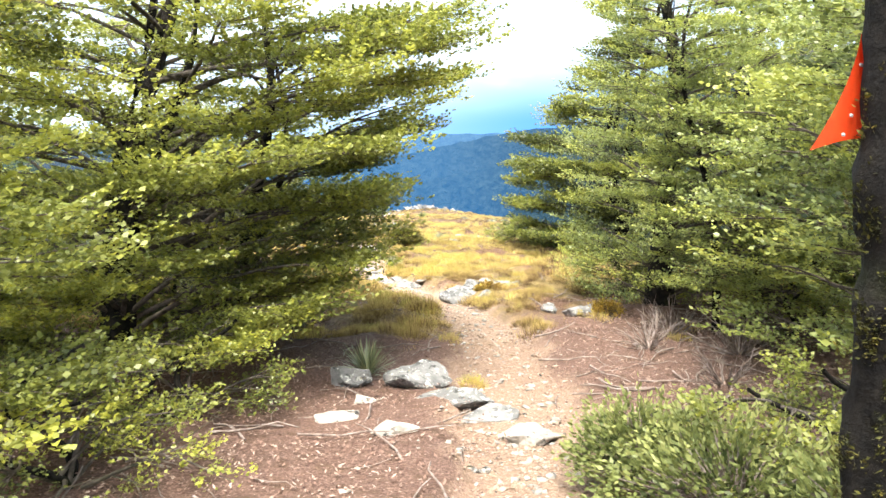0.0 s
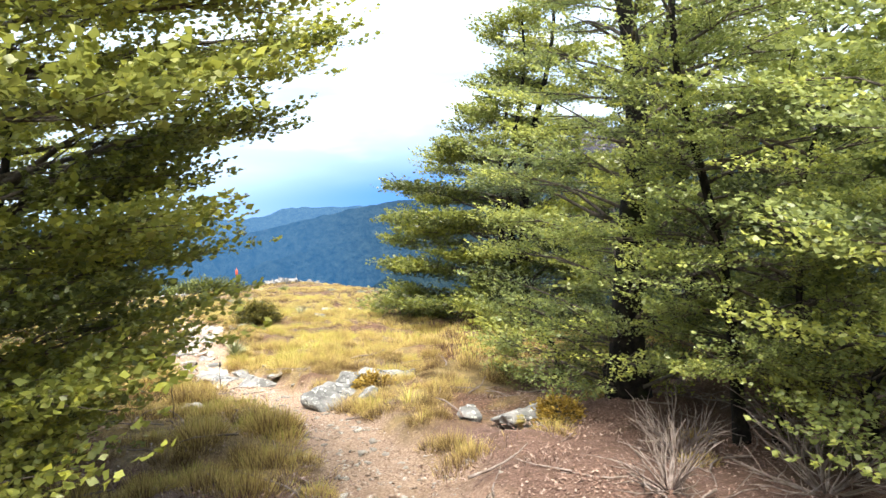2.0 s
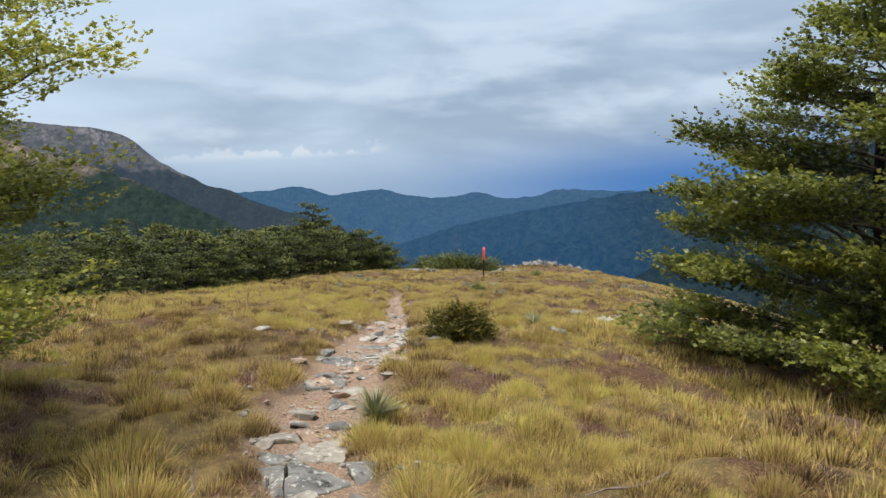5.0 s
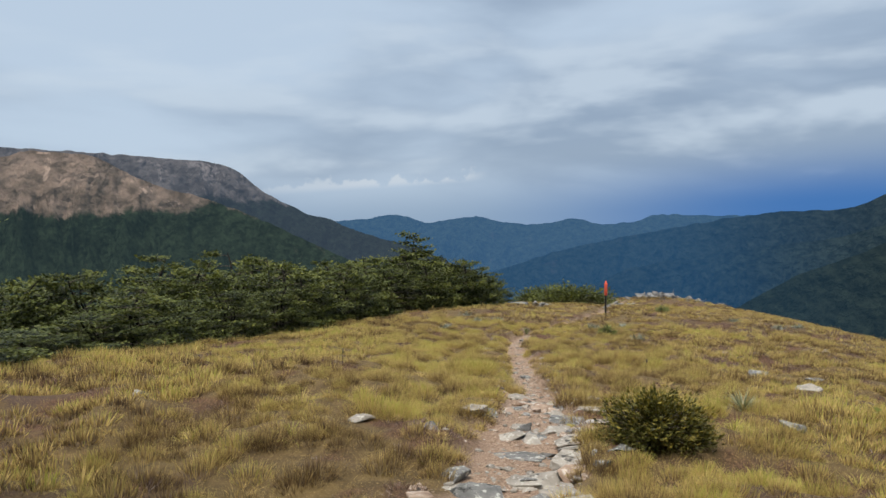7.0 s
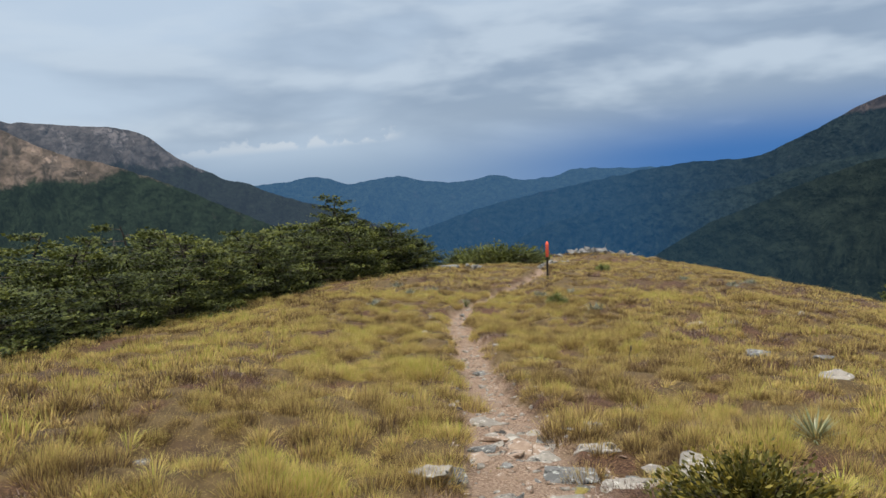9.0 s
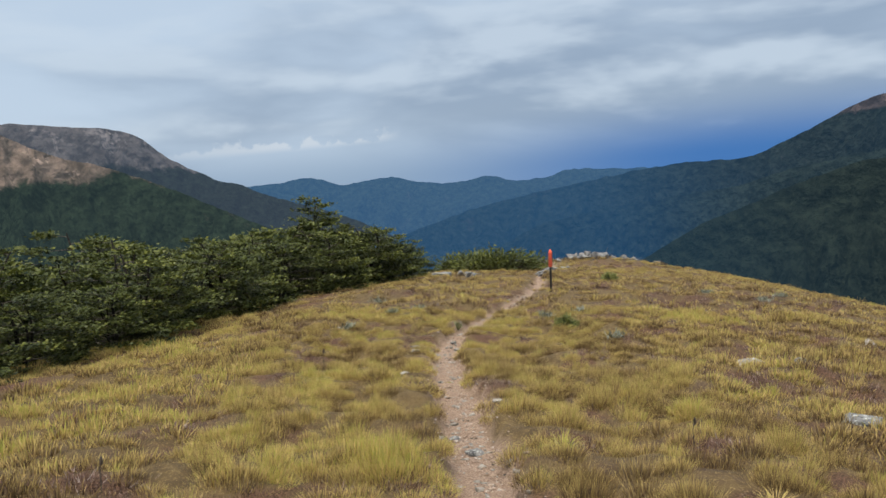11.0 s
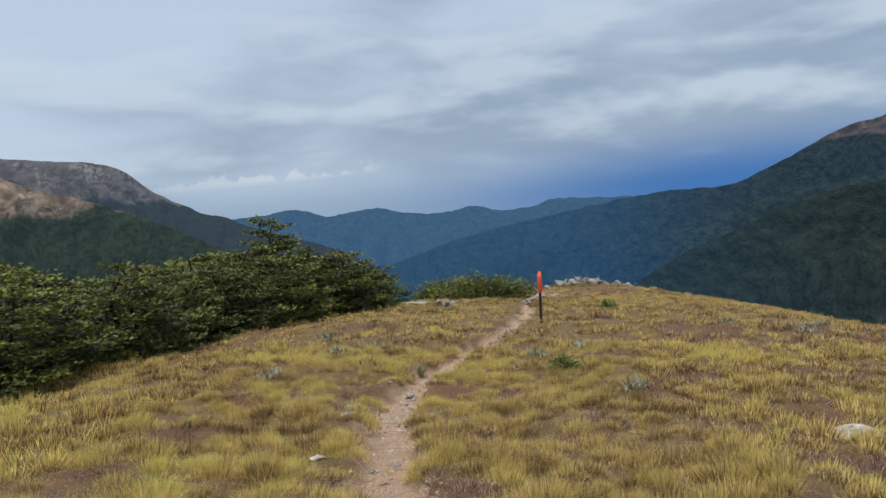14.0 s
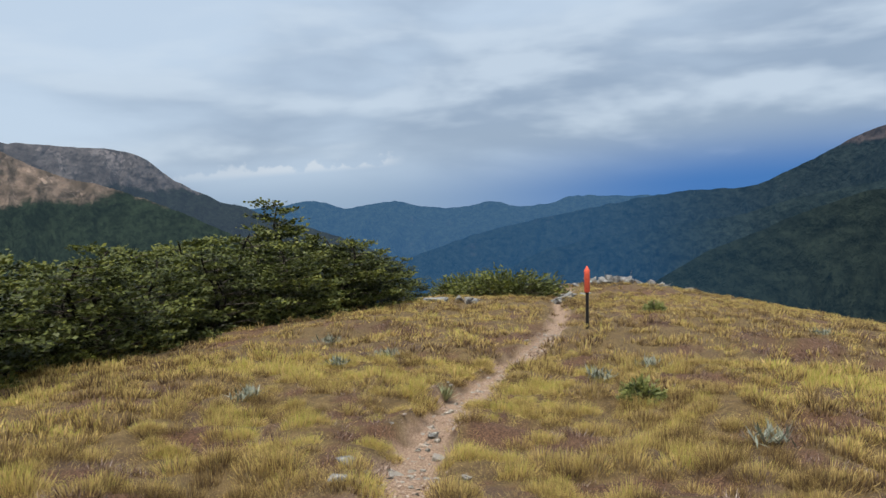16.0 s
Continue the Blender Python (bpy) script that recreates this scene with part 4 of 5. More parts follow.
def spear_plant(x, y, seed, size, blades):
    rng = np.random.default_rng(seed)
    ob = thing("speargrass", at(x, y), "grey-green spiky speargrass rosette", "plant", "speargrass")
    V, F, T = [], [], []
    for k in range(blades):
        a, e = rng.uniform(0, 6.28), rng.uniform(0.25, 1.35)
        d = np.array([np.cos(a) * np.cos(e), np.sin(a) * np.cos(e), np.sin(e)])
        s = np.array([-np.sin(a), np.cos(a), 0]) * 0.0065
        L = size * rng.uniform(0.7, 1.15)
        b = len(V) * 1
        p0, p1, p2 = d * 0.02, d * L * 0.55, d * L - np.array([0, 0, 0.06 * L])
        V += [p0 - s * 0.6, p0 + s * 0.6, p1 + s, p1 - s, p2, p2]
        F += [(b, b + 1, b + 2, b + 3), (b + 3, b + 2, b + 4, b + 5)]
        T += [rng.uniform(0.2, 0.9)] * 6
    part("leaf_rosette", mesh_np("leaf_rosette", V, F, LEAF_SPEAR, T), None, ob)


spear_plant(-0.68, 6.25, 1, 0.34, 130)
spear_plant(-0.98, 13.7, 2, 0.26, 130)
spear_plant(-0.15, 19.2, 3, 0.26, 60)
spear_plant(-4.6, 31.5, 4, 0.25, 60)


LEAF_SILVER = mat_leaf("silver_daisy_leaves", (0.11, 0.12, 0.085), (0.20, 0.215, 0.16), (0.31, 0.32, 0.26), 0.1, 0.2)
LEAF_MOSS = mat_leaf("golden_moss", (0.14, 0.09, 0.02), (0.32, 0.21, 0.04), (0.46, 0.33, 0.07), 0.2, 0.1)
for k, (x, y) in enumerate([(-6.2, 32.5), (-5.9, 33.8), (-2.9, 32.2), (2.2, 36.5), (-6.6, 30.6), (1.0, 37.5), (3.0, 38.2), (-2.2, 33.6), (-7.2, 35.0), (-1.6, 29.4)]):
    rng = np.random.default_rng(300 + k)
    ob = thing("silver_daisy", at(x, y), "silver-grey rosette of narrow daisy leaves in the grass", "plant", "silver daisies")
    V, F, T = [], [], []
    for j in range(70):
        a, e, L = rng.uniform(0, 6.28), rng.uniform(0.2, 1.3), 0.16 * rng.uniform(0.6, 1.2)
        d = np.array([np.cos(a) * np.cos(e), np.sin(a) * np.cos(e), np.sin(e)])
        w = np.array([-np.sin(a), np.cos(a), 0]) * 0.011
        p0 = np.array([rng.normal(0, 0.08), rng.normal(0, 0.08), 0.03])
        b = len(V)
        V += [p0, p0 + d * L * 0.5 - w, p0 + d * L, p0 + d * L * 0.5 + w]
        F.append((b, b + 1, b + 2, b + 3))
        T += [rng.uniform(0.2, 0.9)] * 4
    part("leaf_rosette", mesh_np("leaf_rosette", V, F, LEAF_SILVER, T), None, ob)
for k, (x, y, h) in enumerate([(-1.15, 9.95, 0.34), (-5.55, 26.3, 0.30), (-1.2, 23.0, 0.30), (-1.0, 12.0, 0.3), (-5.2, 21.0, 0.25)]):
    rng = np.random.default_rng(320 + k)
    ob = thing("seed_stalk", at(x, y), "thin brown dead seed stalk standing in the grass", "plant", "seed stalks")
    pts = np.array([(0, 0, -0.03), (0.01, 0, 0.3 * h), (0.0, 0.01, 0.65 * h), (0.015, 0.01, h)])
    v, f = tubes([(pts, np.array([0.005, 0.004, 0.004, 0.003]))], 6)
    part("stalk", mesh_np("stalk", v, f, BARK_GREY), None, ob)
    v, f = tubes([(pts[-1] + np.array([(0, 0, -0.06), (0, 0, -0.045), (0, 0, -0.01), (0, 0, 0.01)]), np.array([0.003, 0.012, 0.010, 0.002]))], 8)
    part("seed_head", mesh_np("seed_head", v, f, BARK_GREY), None, ob)
bush("moss_cushion", at(1.9, 9.02), "golden-brown moss cushion on a boulder's flank", 330, (0.2, 0.16, 0.2), LEAF_MOSS, 0.03, 90, 18, category="moss")
bush("moss_cushion", at(0.62, 11.0, -0.02), "golden-brown moss cushion among boulders", 331, (0.2, 0.18, 0.12), LEAF_MOSS, 0.03, 80, 18, category="moss")


# ---- rocks ----
def rock(name, x, y, size, seed, label, mat, rz=0.0, sink=0.25, tilt=(0, 0), facets=12, group="schist boulders", category="rock", detail=3):
    rng = random.Random(seed)
    bm = bmesh.new()
    for k in range(facets):
        u, w = rng.uniform(0, 6.28), rng.uniform(-1, 1)
        c = math.sqrt(1 - w * w)
        p = Vector((c * math.cos(u), c * math.sin(u), w))
        top = max(abs(p.x), abs(p.y), abs(p.z))
        p = p / top ** 0.7
        bm.verts.new((p.x * size[0] / 2, p.y * size[1] / 2, p.z * size[2] / 2))
    res = bmesh.ops.convex_hull(bm, input=bm.verts)
    bmesh.ops.delete(bm, geom=[e for e in res["geom_interior"] if isinstance(e, bmesh.types.BMVert)], context="VERTS")
    bmesh.ops.bevel(bm, geom=bm.edges[:], offset=0.05 * min(size), segments=1, affect="EDGES")
    bmesh.ops.triangulate(bm, faces=bm.faces)
    if detail:
        bmesh.ops.subdivide_edges(bm, edges=bm.edges[:], cuts=detail, use_grid_fill=True)
        off = Vector((seed * 3.1, seed * 1.7, 0))
        for v in bm.verts:
            n = noise.fractal(v.co * (2.2 / max(size)) * 2 + off, 1.0, 2.0, 5) - 0.5 * abs(noise.noise(v.co * (5.0 / max(size)) + off))
            lay = 0.5 * math.sin(v.co.z * 60 / max(size[2], 0.1) * 0.25 + 3 * n)
            v.co += v.co.normalized() * (n * 0.13 + 0.03 * lay) * min(size)
    me = bpy.data.meshes.new(name)
    bm.to_mesh(me)
    bm.free()
    me.materials.append(mat)
    ob = new(name, me)
    ob.matrix_basis = pose(x, y, gz(x, y) + size[2] * (0.5 - sink), tilt[0], tilt[1], rz)
    return tagged(ob, label, category, group)


BOULDER = "grey lichen-covered schist boulder in the ground"
SLAB = "flat pale schist slab set in the trail"
rock("boulder", -0.24, 5.95, (0.60, 0.46, 0.24), 1, "grey schist boulder with white lichen on leaf litter", STONE, 20, 0.3)
rock("boulder", 0.05, 5.55, (0.66, 0.46, 0.20), 2, "layered grey schist slab with lichen on leaf litter", STONE, -12, 0.3)
rock("boulder", 0.26, 5.25, (0.5, 0.3, 0.12), 21, "layered grey schist slab with lichen on leaf litter", STONE, 5, 0.4)
rock("boulder", -0.78, 6.0, (0.42, 0.26, 0.24), 3, BOULDER, STONE, -25, 0.3)
rock("boulder", 0.5, 4.75, (0.46, 0.34, 0.13), 4, SLAB, STONE_PALE, -20, 0.4)
rock("boulder", -0.35, 4.6, (0.35, 0.25, 0.12), 5, SLAB, STONE_PALE, 15, 0.45)
rock("boulder", -0.75, 5.0, (0.34, 0.22, 0.10), 6, SLAB, STONE_PALE, 40, 0.45)
rock("boulder", -0.6, 5.5, (0.2, 0.16, 0.10), 7, SLAB, STONE_PALE, 0, 0.45)
rock("boulder", 0.2, 10.7, (0.6, 0.44, 0.26), 8, BOULDER, STONE, 30, 0.42, (10, 0), 24)
rock("boulder", 0.78, 11.35, (0.66, 0.42, 0.22), 9, BOULDER, STONE, -10, 0.4, (0, 12), 24)
rock("boulder", 0.36, 11.15, (0.34, 0.26, 0.22), 10, BOULDER, STONE, 60, 0.45)
rock("boulder", 1.68, 9.15, (0.6, 0.4, 0.26), 11, "mossy grey boulder under the beech", STONE, 5, 0.35)
rock("boulder", 0.5, 10.6, (0.34, 0.26, 0.16), 22, BOULDER, STONE, 75, 0.4, (0, -10), 14)
rock("boulder", 1.05, 11.5, (0.3, 0.26, 0.16), 23, BOULDER, STONE, 20, 0.4)
rock("boulder", 1.3, 9.4, (0.3, 0.25, 0.15), 12, BOULDER, STONE, 50, 0.4)
rock("stone", -0.4, 10.15, (0.30, 0.22, 0.18), 13, "pale angular stone beside the trail", STONE_PALE, 10, 0.35, group="loose stones", category="stone")
rock("stone", -1.05, 10.5, (0.32, 0.2, 0.14), 14, "pale angular stone beside the trail", STONE_PALE, 60, 0.35, group="loose stones", category="stone")
rock("boulder", -0.72, 12.25, (1.0, 0.55, 0.24), 15, "broad lichened slab across the trail", STONE, -15, 0.45)
rock("boulder", -1.15, 12.6, (0.65, 0.5, 0.14), 16, "broad lichened slab across the trail", STONE, 10, 0.45)
slabs = [(-0.85, 12.85, .5, .3, .14, 20), (-1.0, 12.2, .5, .34, .12, 70), (-0.35, 12.1, .3, .2, .12, 40), (-1.45, 12.95, .32, .22, .1, 15), (-1.2, 13.15, .42, .26, .1, 12), (-1.6, 13.35, .4, .28, .1, 60), (-1.3, 13.85, .36, .2, .09, 5), (-1.75, 14.2, .3, .2, .08, 30), (-1.55, 14.9, .35, .22, .1, -10),
         (-2.05, 16.1, .5, .3, .16, 10), (-1.7, 16.5, .55, .4, .15, 40), (-1.45, 16.9, .5, .35, .14, 70), (-1.95, 17.1, .45, .34, .10, 0), (-1.5, 17.4, .42, .3, .1, 25),
         (-2.15, 17.6, .36, .24, .08, 50), (-1.75, 17.9, .3, .26, .08, 80), (-2.03, 17.95, .34, .2, .12, -15), (-1.35, 18.2, .46, .3, .1, 33), (-1.75, 18.5, .36, .3, .06, 11),
         (-2.0, 18.9, .3, .22, .06, 63), (-1.6, 19.0, .34, .24, .07, 22), (-1.95, 19.5, .22, .16, .05, 0), (-2.5, 19.98, .3, .2, .12, 10), (-2.87, 20.3, .18, .14, .06, 20), (-2.5, 18.1, .34, .24, .1, 45)]
for k, (x, y, a, b, c, r) in enumerate(slabs):
    rock("trail_slab", x, y, (a, b, c), 100 + k, SLAB, STONE_PALE if k % 3 else STONE, r, 0.55, group="trail slabs", category="stone", detail=1)
ss = random.Random(12)
for k in range(130):
    y = ss.uniform(15.6, 19.8) if k < 98 else ss.uniform(12.6, 15.6)
    x = float(np.interp(y, TRAIL[:, 1], TRAIL[:, 0])) + ss.gauss(0.05, 0.30 if k < 98 else 0.18) + (0.2 if 16.5 < y < 19 else 0)
    a = 0.08 + 0.28 * ss.random() ** 1.8
    rock("trail_slab", x, y, (a, a * ss.uniform(0.55, 0.85), a * ss.uniform(0.2, 0.38)), 400 + k, SLAB, ss.choice((STONE, STONE_PALE, STONE_PALE, STONE_WARM)), ss.uniform(0, 180), 0.45, (ss.uniform(-10, 10), ss.uniform(-10, 10)), 10, group="trail slabs", category="stone", detail=0)
loose = [(-3.05, 23.15, .2, .14, .08), (0.25, 27.5, .78, .46, .26), (0.75, 27.25, .42, .28, .14), (2.39, 29.8, .35, .2, .16), (0.43, 24.1, .34, .25, .14), (-4.2, 29.2, .16, .12, .07), (-4.4, 29.95, .15, .1, .06),
         (-3.0, 24.6, .12, .1, .05), (-4.75, 28.4, .26, .16, .06), (-4.5, 28.75, .2, .13, .06), (-4.65, 27.9, .16, .1, .05), (-4.45, 26.4, .14, .1, .05), (-3.3, 23.6, .16, .1, .05), (-1.0, 18.35, .55, .34, .14), (0.15, 18.6, .4, .3, .16),
         (-2.55, 18.05, .28, .2, .1), (-2.05, 17.9, .22, .14, .1), (-5.7, 17.4, .18, .12, .06), (-4.6, 18.3, .2, .14, .06), (0.95, 22.5, .4, .3, .18), (1.3, 24.3, .3, .2, .1), (-3.4, 17.4, .26, .18, .08), (-2.7, 17.2, .3, .2, .1)]
for k, (x, y, a, b, c) in enumerate(loose):
    rock("stone", x, y, (a, b, c), 140 + k, "grey weathered stone in tussock grass", STONE_PALE if k % 2 else STONE, 37 * k, 0.35, group="loose stones", category="stone", detail=1)
rr = random.Random(31)
for cx, cy, wx, wy, count, top in [(-8.6, 50.3, 1.5, 0.7, 11, 0.45), (-1.2, 64.0, 2.0, 0.7, 16, 0.75), (1.9, 65.0, 0.25, 0.2, 2, 0.7), (-3.8, 52.4, 0.6, 0.4, 5, 0.5), (-4.8, 62.0, 1.2, 0.5, 7, 0.4), (-3.4, 56.0, 0.8, 0.5, 4, 0.3)]:
    for k in range(count):
        u, v = rr.uniform(-1, 1), rr.uniform(-1, 1)
        a = rr.uniform(0.4, 0.95)
        rock("outcrop_rock", cx + u * wx, cy + v * wy, (a, a * rr.uniform(0.5, 0.8), top * rr.uniform(0.5, 1.1) * (1 - 0.4 * abs(u))), rr.randrange(900), "weathered schist outcrop on the brow", STONE, rr.uniform(0, 180), 0.30,
             (rr.uniform(-12, 12), rr.uniform(-12, 12)), 11, group="brow outcrops", detail=1)

# ---- the marker pole ----
pole = thing("marker_pole", at(-3.05, 37.76), "black trail marker pole with a red-orange sleeve in the grass", "marker pole")
v, f = tubes([(np.array([(0, 0, -0.2), (0, 0, 0.3), (0, 0, 0.72)]), np.array([0.03, 0.03, 0.03]))], 12)
part("post", smooth_mesh(mesh_np("post", v, f, POLE_BLACK)), None, pole)
v, f = tubes([(np.array([(0, 0, 0.66), (0, 0, 0.68), (0, 0, 1.02), (0, 0, 1.06), (0, 0, 1.15), (0, 0, 1.16)]), np.array([0.035, 0.052, 0.052, 0.058, 0.012, 0.001]))], 12)
part("sleeve", smooth_mesh(mesh_np("sleeve", v, f, POLE_RED)), None, pole, "pointed red-orange plastic sleeve")


# ---- grass and grit ----
def scatter(name, templates, xy, scale, mat, tones, label, category, sink=0.0, rng=None, lean=0.0):
    """Many small pieces of a few shapes, joined into one mesh."""
    V, F, T, base = [], [], [], 0
    z = ground_z(xy[:, 0], xy[:, 1])
    which = rng.integers(0, len(templates), len(xy))
    for k, (tv, tf, tt) in enumerate(templates):
        sel = np.where(which == k)[0]
        if not len(sel):
            continue
        a = rng.uniform(0, 6.28, len(sel))
        c, s = np.cos(a), np.sin(a)
        sc = scale[sel][:, None]
        x = (tv[None, :, 0] * c[:, None] - tv[None, :, 1] * s[:, None]) * sc
        y = (tv[None, :, 0] * s[:, None] + tv[None, :, 1] * c[:, None]) * sc
        h = tv[None, :, 2] * sc * rng.uniform(0.8, 1.2, len(sel))[:, None]
        x, y = x + lean * h, y + 0.4 * lean * h
        P = np.stack([x + xy[sel, 0][:, None], y + xy[sel, 1][:, None], h + (z[sel] - sink * scale[sel])[:, None]], -1)
        V.append(P.reshape(-1, 3))
        n = len(tv)
        F.append((tf[None] + (np.arange(len(sel)) * n)[:, None, None] + base).reshape(-1, tf.shape[1]))
        T.append(np.clip(tones[sel][:, None] + tt[None], 0, 1).ravel())
        base += n * len(sel)
    me = mesh_np(name, np.concatenate(V), np.concatenate(F), mat, np.concatenate(T))
    return tagged(new(name, me), label, category, kind="stuff")


def tuft(rng, blades, width, length, spread, core=0.09):
    V, F, T = [], [], []
    for k in range(blades):
        a, q = rng.uniform(0, 6.28), rng.uniform(0, 1) ** 0.7
        out = np.array([np.cos(a), np.sin(a), 0])
        e = 1.5 - spread * q + rng.normal(0, 0.08)
        L = length * rng.uniform(0.6, 1.1)
        p0 = out * core * q * rng.uniform(0.3, 1.0)
        d = out * np.cos(e) + np.array([0, 0, np.sin(e)])
        p1 = p0 + d * L * 0.55
        d2 = out * np.cos(e - 0.55) + np.array([0, 0, np.sin(e - 0.55)])
        p2 = p1 + d2 * L * 0.45
        s = np.array([-np.sin(a), np.cos(a), 0]) * width * 0.5
        b = len(V)
        V += [p0 - s, p0 + s, p1 - s * 0.8, p1 + s * 0.8, p2]
        F += [(b, b + 1, b + 3), (b, b + 3, b + 2), (b + 2, b + 3, b + 4)]
        t = rng.normal(0, 0.10)
        T += [t - 0.06, t - 0.06, t + 0.02, t + 0.02, t + 0.10]
    return np.array(V), np.array(F), np.array(T)


def cushion(rng, blades, width, height, radius):
    """A rounded cushion: fine blades stand out close together under a low dome, paler towards the tips."""
    a, e = rng.uniform(0, 6.28, blades), np.arcsin(rng.uniform(0.08, 1.0, blades))
    d = np.stack([np.cos(a) * np.cos(e) * radius, np.sin(a) * np.cos(e) * radius, np.sin(e) * height], 1)
    tip = d * rng.uniform(0.72, 1.15, blades)[:, None] + rng.normal(0, 0.09 * radius, (blades, 3)) * (1, 1, 0.4)
    root = d * rng.uniform(0.60, 0.85, blades)[:, None]
    root[:, 2] = np.minimum(0.35 * tip[:, 2], 0.3 * height) - 0.02
    b = rng.uniform(0, 6.28, blades)
    s = np.stack([np.cos(b), np.sin(b), np.zeros(blades)], 1) * width * 0.5
    V = np.stack([root - s, root + s, tip], 1).reshape(-1, 3)
    # tone paints shade at the roots; tips and dome top run paler, as lit straw
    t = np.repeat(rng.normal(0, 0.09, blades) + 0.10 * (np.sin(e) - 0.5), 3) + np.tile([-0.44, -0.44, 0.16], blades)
    F = np.arange(blades * 3).reshape(-1, 3)
    return V, F, t


def meadow(rng, n, x0, x1, y0, y1, clear=1.15, power=1.0):
    xy = np.stack([rng.uniform(x0, x1, n), y0 + (y1 - y0) * rng.uniform(0, 1, n) ** power], 1)
    keep = trail_gap(xy[:, 0], xy[:, 1]) > trail_half(xy[:, 1]) * clear
    shade = (xy[:, 1] < 7.5 + np.where(xy[:, 0] > 0, 0.4, 0.25) * np.abs(xy[:, 0])) | ((np.hypot(xy[:, 0] - 2.9, (xy[:, 1] - 9) * 0.8) < 1.9))
    keep &= ~(shade & (rng.uniform(0, 1, n) > 0.06))
    keep &= rng.uniform(0, 1, n) > 0.85 * heath(xy[:, 0], xy[:, 1])
    under = np.hypot(xy[:, 0] - 3.9, xy[:, 1] - 18.2) < 2.0
    keep &= ~(under & (rng.uniform(0, 1, n) > 0.25))
    return xy[keep]


rng = np.random.default_rng(77)
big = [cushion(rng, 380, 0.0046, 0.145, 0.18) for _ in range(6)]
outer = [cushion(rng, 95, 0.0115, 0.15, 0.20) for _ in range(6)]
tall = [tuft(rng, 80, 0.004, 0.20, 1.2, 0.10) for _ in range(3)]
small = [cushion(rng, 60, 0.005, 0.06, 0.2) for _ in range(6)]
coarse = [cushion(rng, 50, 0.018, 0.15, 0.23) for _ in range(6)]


def tone_field(xy):
    return rng.normal(0, 0.15, len(xy)) + 0.15 + 0.78 * fbm(xy[:, 0] * 0.55, xy[:, 1] * 0.55, 61, 4) + 0.25 * (fbm(xy[:, 0] * 2.5, xy[:, 1] * 2.5, 62, 2) - 0.5)


def clumped(xy):
    """Size of a tussock: large in the thick swards, small towards the bare patches."""
    return 0.50 + 0.62 * fbm(xy[:, 0] * 0.9, xy[:, 1] * 0.9, 83, 3) + 0.45 * rng.uniform(0, 1, len(xy)) ** 2


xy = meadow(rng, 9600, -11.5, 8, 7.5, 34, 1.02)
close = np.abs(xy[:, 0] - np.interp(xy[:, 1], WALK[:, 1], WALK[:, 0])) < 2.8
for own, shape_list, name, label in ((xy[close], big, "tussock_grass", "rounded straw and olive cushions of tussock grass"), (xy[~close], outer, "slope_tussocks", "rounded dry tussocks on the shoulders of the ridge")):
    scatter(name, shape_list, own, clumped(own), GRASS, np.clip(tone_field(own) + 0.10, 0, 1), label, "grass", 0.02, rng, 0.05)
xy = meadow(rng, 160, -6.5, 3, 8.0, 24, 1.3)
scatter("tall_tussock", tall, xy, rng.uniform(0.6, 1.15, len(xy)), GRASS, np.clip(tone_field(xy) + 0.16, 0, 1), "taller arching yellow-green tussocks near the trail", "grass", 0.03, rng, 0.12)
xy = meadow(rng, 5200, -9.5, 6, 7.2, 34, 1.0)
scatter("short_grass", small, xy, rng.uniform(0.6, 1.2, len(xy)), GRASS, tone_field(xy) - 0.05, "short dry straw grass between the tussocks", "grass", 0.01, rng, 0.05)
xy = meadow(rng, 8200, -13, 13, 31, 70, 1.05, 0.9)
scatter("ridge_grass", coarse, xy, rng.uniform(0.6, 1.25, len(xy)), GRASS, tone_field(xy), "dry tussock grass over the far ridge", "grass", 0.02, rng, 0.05)


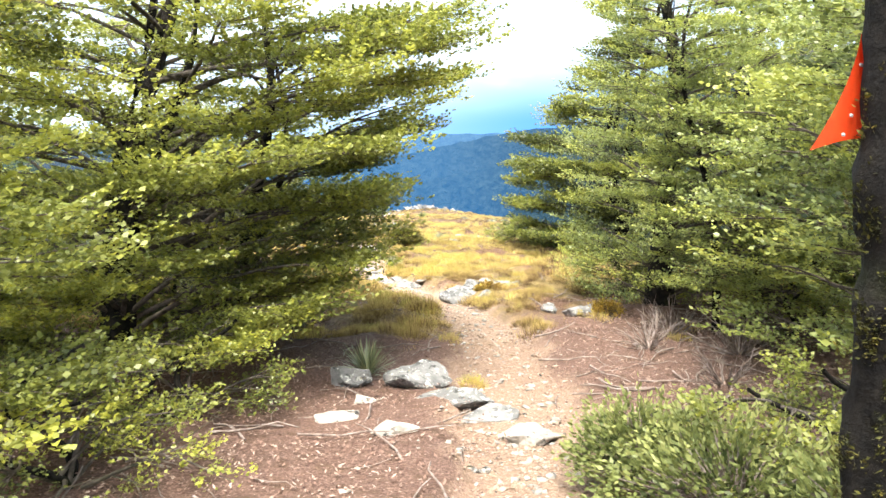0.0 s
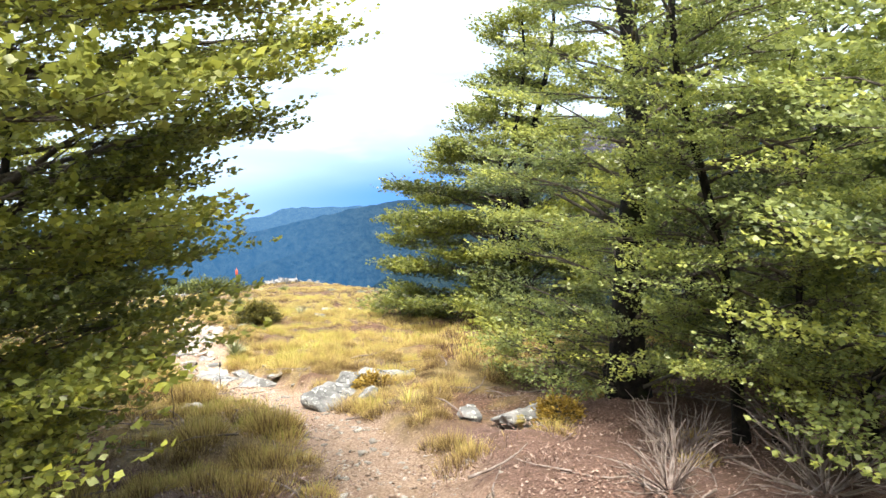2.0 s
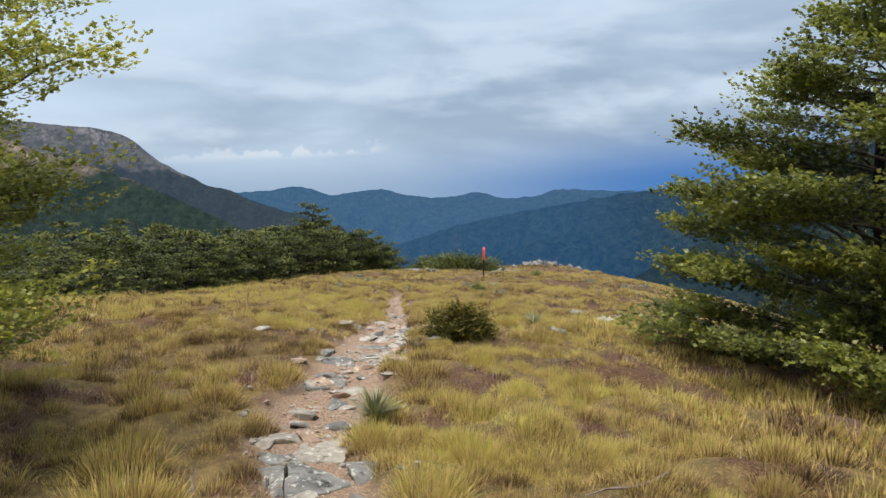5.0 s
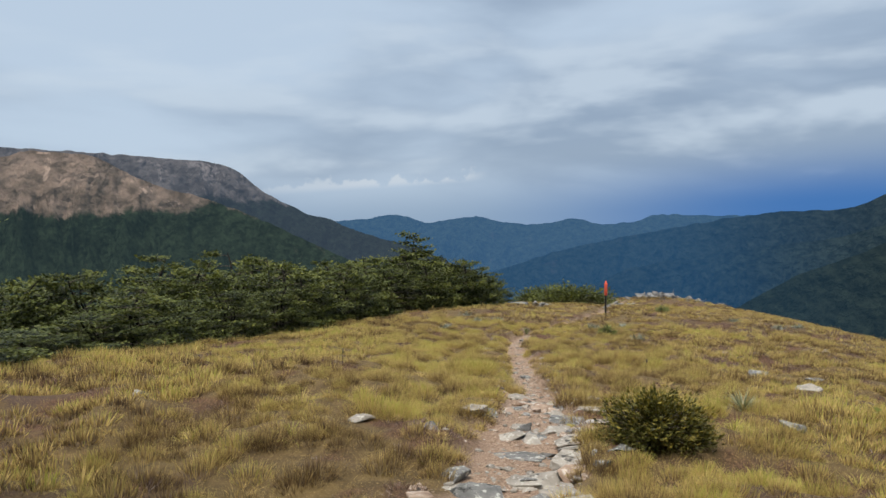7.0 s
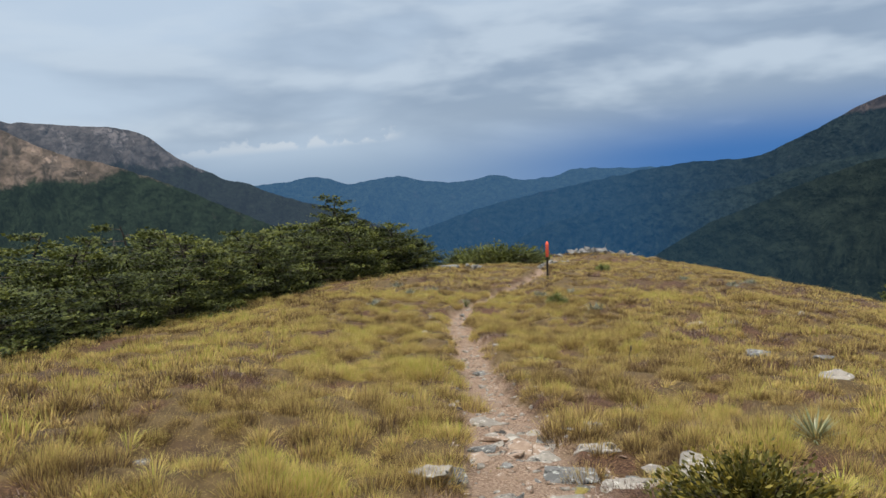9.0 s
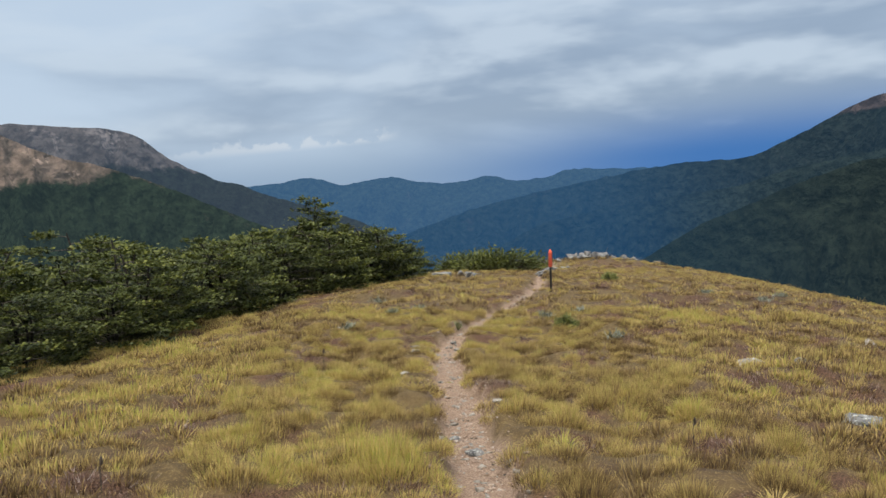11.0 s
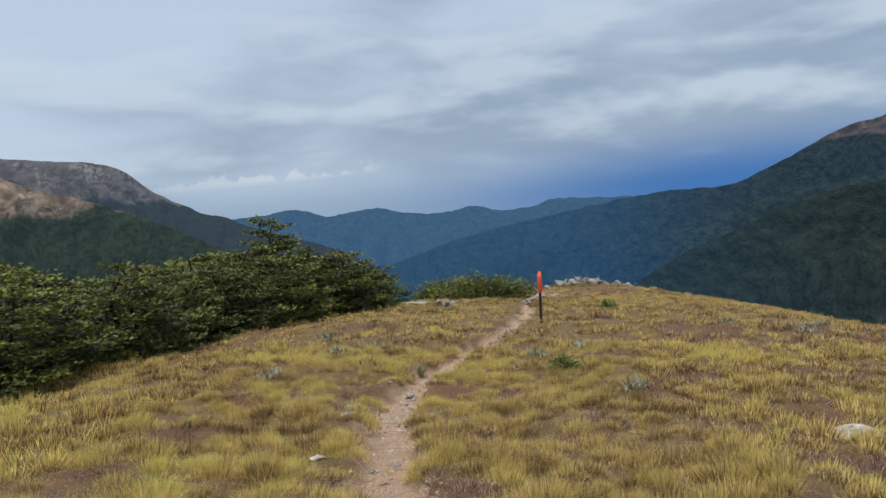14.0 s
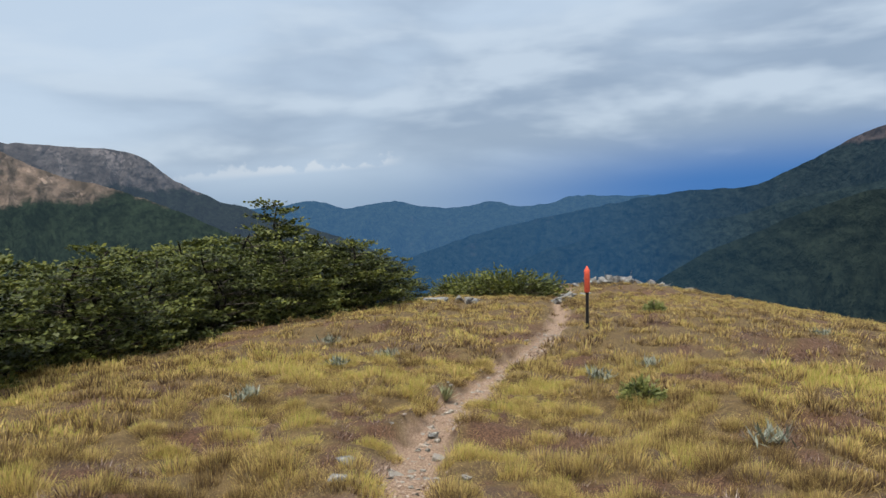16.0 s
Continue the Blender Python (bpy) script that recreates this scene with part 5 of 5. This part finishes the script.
tuss_rng = np.random.default_rng(8)
shapes = []
for k in range(3):
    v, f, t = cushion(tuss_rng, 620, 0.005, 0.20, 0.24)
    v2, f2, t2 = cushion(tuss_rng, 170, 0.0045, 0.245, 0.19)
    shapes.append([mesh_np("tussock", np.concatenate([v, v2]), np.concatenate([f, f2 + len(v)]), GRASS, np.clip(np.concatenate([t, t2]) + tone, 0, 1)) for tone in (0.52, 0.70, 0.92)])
for k, (x, y, size, hue) in enumerate([(-0.27, 13.2, 1.1, 2), (-0.48, 14.2, 1.0, 1), (-0.93, 13.35, 1.0, 2), (-2.1, 14.7, 1.15, 1), (-1.55, 11.5, 1.6, 1), (0.9, 11.75, 1.1, 2), (-0.05, 15.1, 1.0, 1), (0.48, 14.8, 0.9, 0), (1.5, 12.8, 0.9, 1),
                                       (0.82, 12.7, 1.0, 1), (-1.15, 10.9, 1.3, 0), (-2.3, 13.9, 1.2, 1), (-0.3, 12.2, 1.15, 2), (-3.0, 14.0, 1.1, 0), (2.07, 13.8, 1.0, 1), (0.3, 12.1, 0.9, 0), (-2.6, 14.7, 1.0, 1), (-2.6, 13.6, 1.2, 1),
                                       (-2.05, 12.3, 1.5, 1), (-0.15, 12.9, 1.2, 2), (-0.8, 14.5, 0.9, 1), (0.5, 15.5, 1.0, 1), (1.25, 13.7, 1.1, 1), (1.6, 13.2, 1.0, 1), (-0.3, 9.2, 1.2, 1), (-0.8, 9.1, 1.1, 1), (0.98, 8.6, 0.8, 0),
                                       (0.98, 9.3, 0.7, 0), (-0.45, 9.35, 0.9, 2), (-5.95, 19.3, 1.3, 0), (-2.75, 20.6, 1.1, 1), (-3.75, 21.8, 1.0, 1), (-1.4, 21.4, 1.1, 0), (-1.0, 20.5, 1.0, 1), (-2.5, 25.2, 1.2, 1), (-1.94, 24.5, 1.2, 1),
                                       (-0.95, 25.7, 1.1, 1), (-1.07, 24.1, 1.2, 2), (-2.25, 23.8, 1.0, 1), (-1.77, 25.7, 0.8, 2), (-0.5, 23.0, 1.2, 1), (-4.1, 24.0, 1.0, 1), (-4.6, 25.6, 1.1, 1), (0.2, 6.15, 0.7, 2), (-3.3, 26.3, 1.0, 1)]):
    ob = new("tussock", shapes[k % 3][hue])
    ob.matrix_basis = at(x, y, -0.02, 40 * k, size * 0.95)
    tagged(ob, ("straw-coloured rounded tussock of fine grass", "olive and straw rounded tussock of fine grass", "bright yellow-green tussock of fine grass")[hue], "tussock", "large tussocks")


def mat_heath():
    m, t, b = material("dead_heath", 0.95)
    isl = t.nodes.new("ShaderNodeNewGeometry").outputs["Random Per Island"]
    c = mixc(t, smooth(t, isl, 0.0, 0.6), (0.040, 0.022, 0.016), (0.15, 0.088, 0.066))
    c = mixc(t, smooth(t, isl, 0.7, 1.0), c, (0.40, 0.33, 0.29))
    t.links.new(c, b.inputs["Base Color"])
    return m


sprigs = [cushion(rng, 100, 0.0065, 0.060, 0.20) for _ in range(5)]
xy = np.stack([rng.uniform(-8, 6, 9000), rng.uniform(7.5, 40, 9000)], 1)
xy = xy[(heath(xy[:, 0], xy[:, 1]) > 0.45) & (trail_gap(xy[:, 0], xy[:, 1]) > trail_half(xy[:, 1]) * 1.15)][:2100]
scatter("dead_heath", sprigs, xy, rng.uniform(0.6, 1.3, len(xy)), mat_heath(), np.zeros(len(xy)), "low purple-brown dead heath between the tussocks", "heath", 0.01, rng, 0.0)


def pebble(rng):
    bm = bmesh.new()
    for _ in range(9):
        p = Vector(rng.normal(0, 1, 3)).normalized()
        bm.verts.new((p.x * 0.5, p.y * 0.36, p.z * 0.2))
    res = bmesh.ops.convex_hull(bm, input=bm.verts)
    bmesh.ops.triangulate(bm, faces=bm.faces)
    bm.verts.index_update()
    v = np.array([q.co[:] for q in bm.verts])
    f = np.array([[q.index for q in t.verts] for t in bm.faces])
    bm.free()
    return v, f, np.zeros(len(v))


stones = [pebble(rng) for _ in range(8)]
ys = 1.5 + 40 * rng.uniform(0, 1, 9000) ** 1.3
side = rng.normal(0, 0.62, len(ys)) * trail_half(ys)
xy = np.stack([np.interp(ys, TRAIL[:, 1], TRAIL[:, 0]) + side, ys], 1)
scatter("trail_gravel", stones, xy, 0.014 + 0.07 * rng.uniform(0, 1, len(ys)) ** 4, STONE_WARM, np.zeros(len(ys)), "loose pinkish grit and gravel on the trail", "gravel", 0.0, rng)

ys = 3 + 36 * rng.uniform(0, 1, 1500) ** 1.2
xy = np.stack([np.interp(ys, TRAIL[:, 1], TRAIL[:, 0]) + rng.normal(0, 0.7, len(ys)) * trail_half(ys), ys], 1)
scatter("pale_gravel", stones, xy, 0.03 + 0.10 * rng.uniform(0, 1, len(ys)) ** 3, STONE_PALE, np.zeros(len(ys)), "pale angular stone chips along the trail", "gravel", 0.0, rng)


def chips(rng, count, size, core):
    """A patch of small fallen leaves and bark chips."""
    a, q = rng.uniform(0, 6.28, count), rng.uniform(0, 1, count) ** 0.5
    c = np.stack([np.cos(a) * q * core, np.sin(a) * q * core, rng.uniform(0.002, 0.018, count)], 1)
    b = rng.uniform(0, 6.28, count)
    k = size * rng.uniform(0.5, 1.4, count)
    u = np.stack([np.cos(b), np.sin(b), rng.normal(0, 0.35, count)], 1) * k[:, None]
    v = np.stack([-np.sin(b), np.cos(b), rng.normal(0, 0.35, count)], 1) * (k * 0.45)[:, None]
    V = np.stack([c - u, c - v, c + u, c + v], 1).reshape(-1, 3)
    return V, np.arange(count * 4).reshape(-1, 4), np.repeat(rng.normal(0, 0.2, count), 4)


def mat_litter():
    m, t, b = material("fallen_leaves", 0.8)
    isl = t.nodes.new("ShaderNodeNewGeometry").outputs["Random Per Island"]
    c = mixc(t, smooth(t, isl, 0.0, 0.5), (0.09, 0.05, 0.038), (0.195, 0.12, 0.09))
    c = mixc(t, smooth(t, isl, 0.55, 1.0), c, (0.33, 0.25, 0.205))
    t.links.new(c, b.inputs["Base Color"])
    return m


litter_bits = [chips(rng, 44, 0.011, 0.24) for _ in range(6)]
xy = np.stack([rng.uniform(-3.6, 4.0, 1700), 1.5 + 8.5 * rng.uniform(0, 1, 1700)], 1)
patch = fbm(xy[:, 0] * 0.9, xy[:, 1] * 0.9, 41, 4)
xy = xy[(xy[:, 1] + 3 * (patch - 0.5) < 9.0 + 1.2 * np.abs(xy[:, 0] - 0.6).clip(0, 2)) & (trail_gap(xy[:, 0], xy[:, 1]) > 0.25)]
scatter("leaf_litter", litter_bits, xy, rng.uniform(0.8, 1.3, len(xy)), mat_litter(), np.zeros(len(xy)), "reddish-brown fallen leaves and bark chips under the beeches", "leaf litter", 0.0, rng)
sticks = []
for _ in range(6):
    p0 = np.array([-0.12, 0, 0.008])
    v, f = tubes([(curve_line(p0, np.array([1.0, rng.normal(0, 0.2), 0.02]), 0.28, rng, 5, 0, 0.12), np.linspace(0.005, 0.002, 5))], 4)
    sticks.append((v, f, np.zeros(len(v))))
xy = np.stack([rng.uniform(-4.5, 5, 700), 1.5 + 11 * rng.uniform(0, 1, 700)], 1)
xy = xy[trail_gap(xy[:, 0], xy[:, 1]) > 0.3]
scatter("fallen_twigs", sticks, xy, rng.uniform(0.5, 2.2, len(xy)), DEADWOOD, np.zeros(len(xy)), "bleached fallen twigs scattered on the litter", "twigs", 0.0, rng)
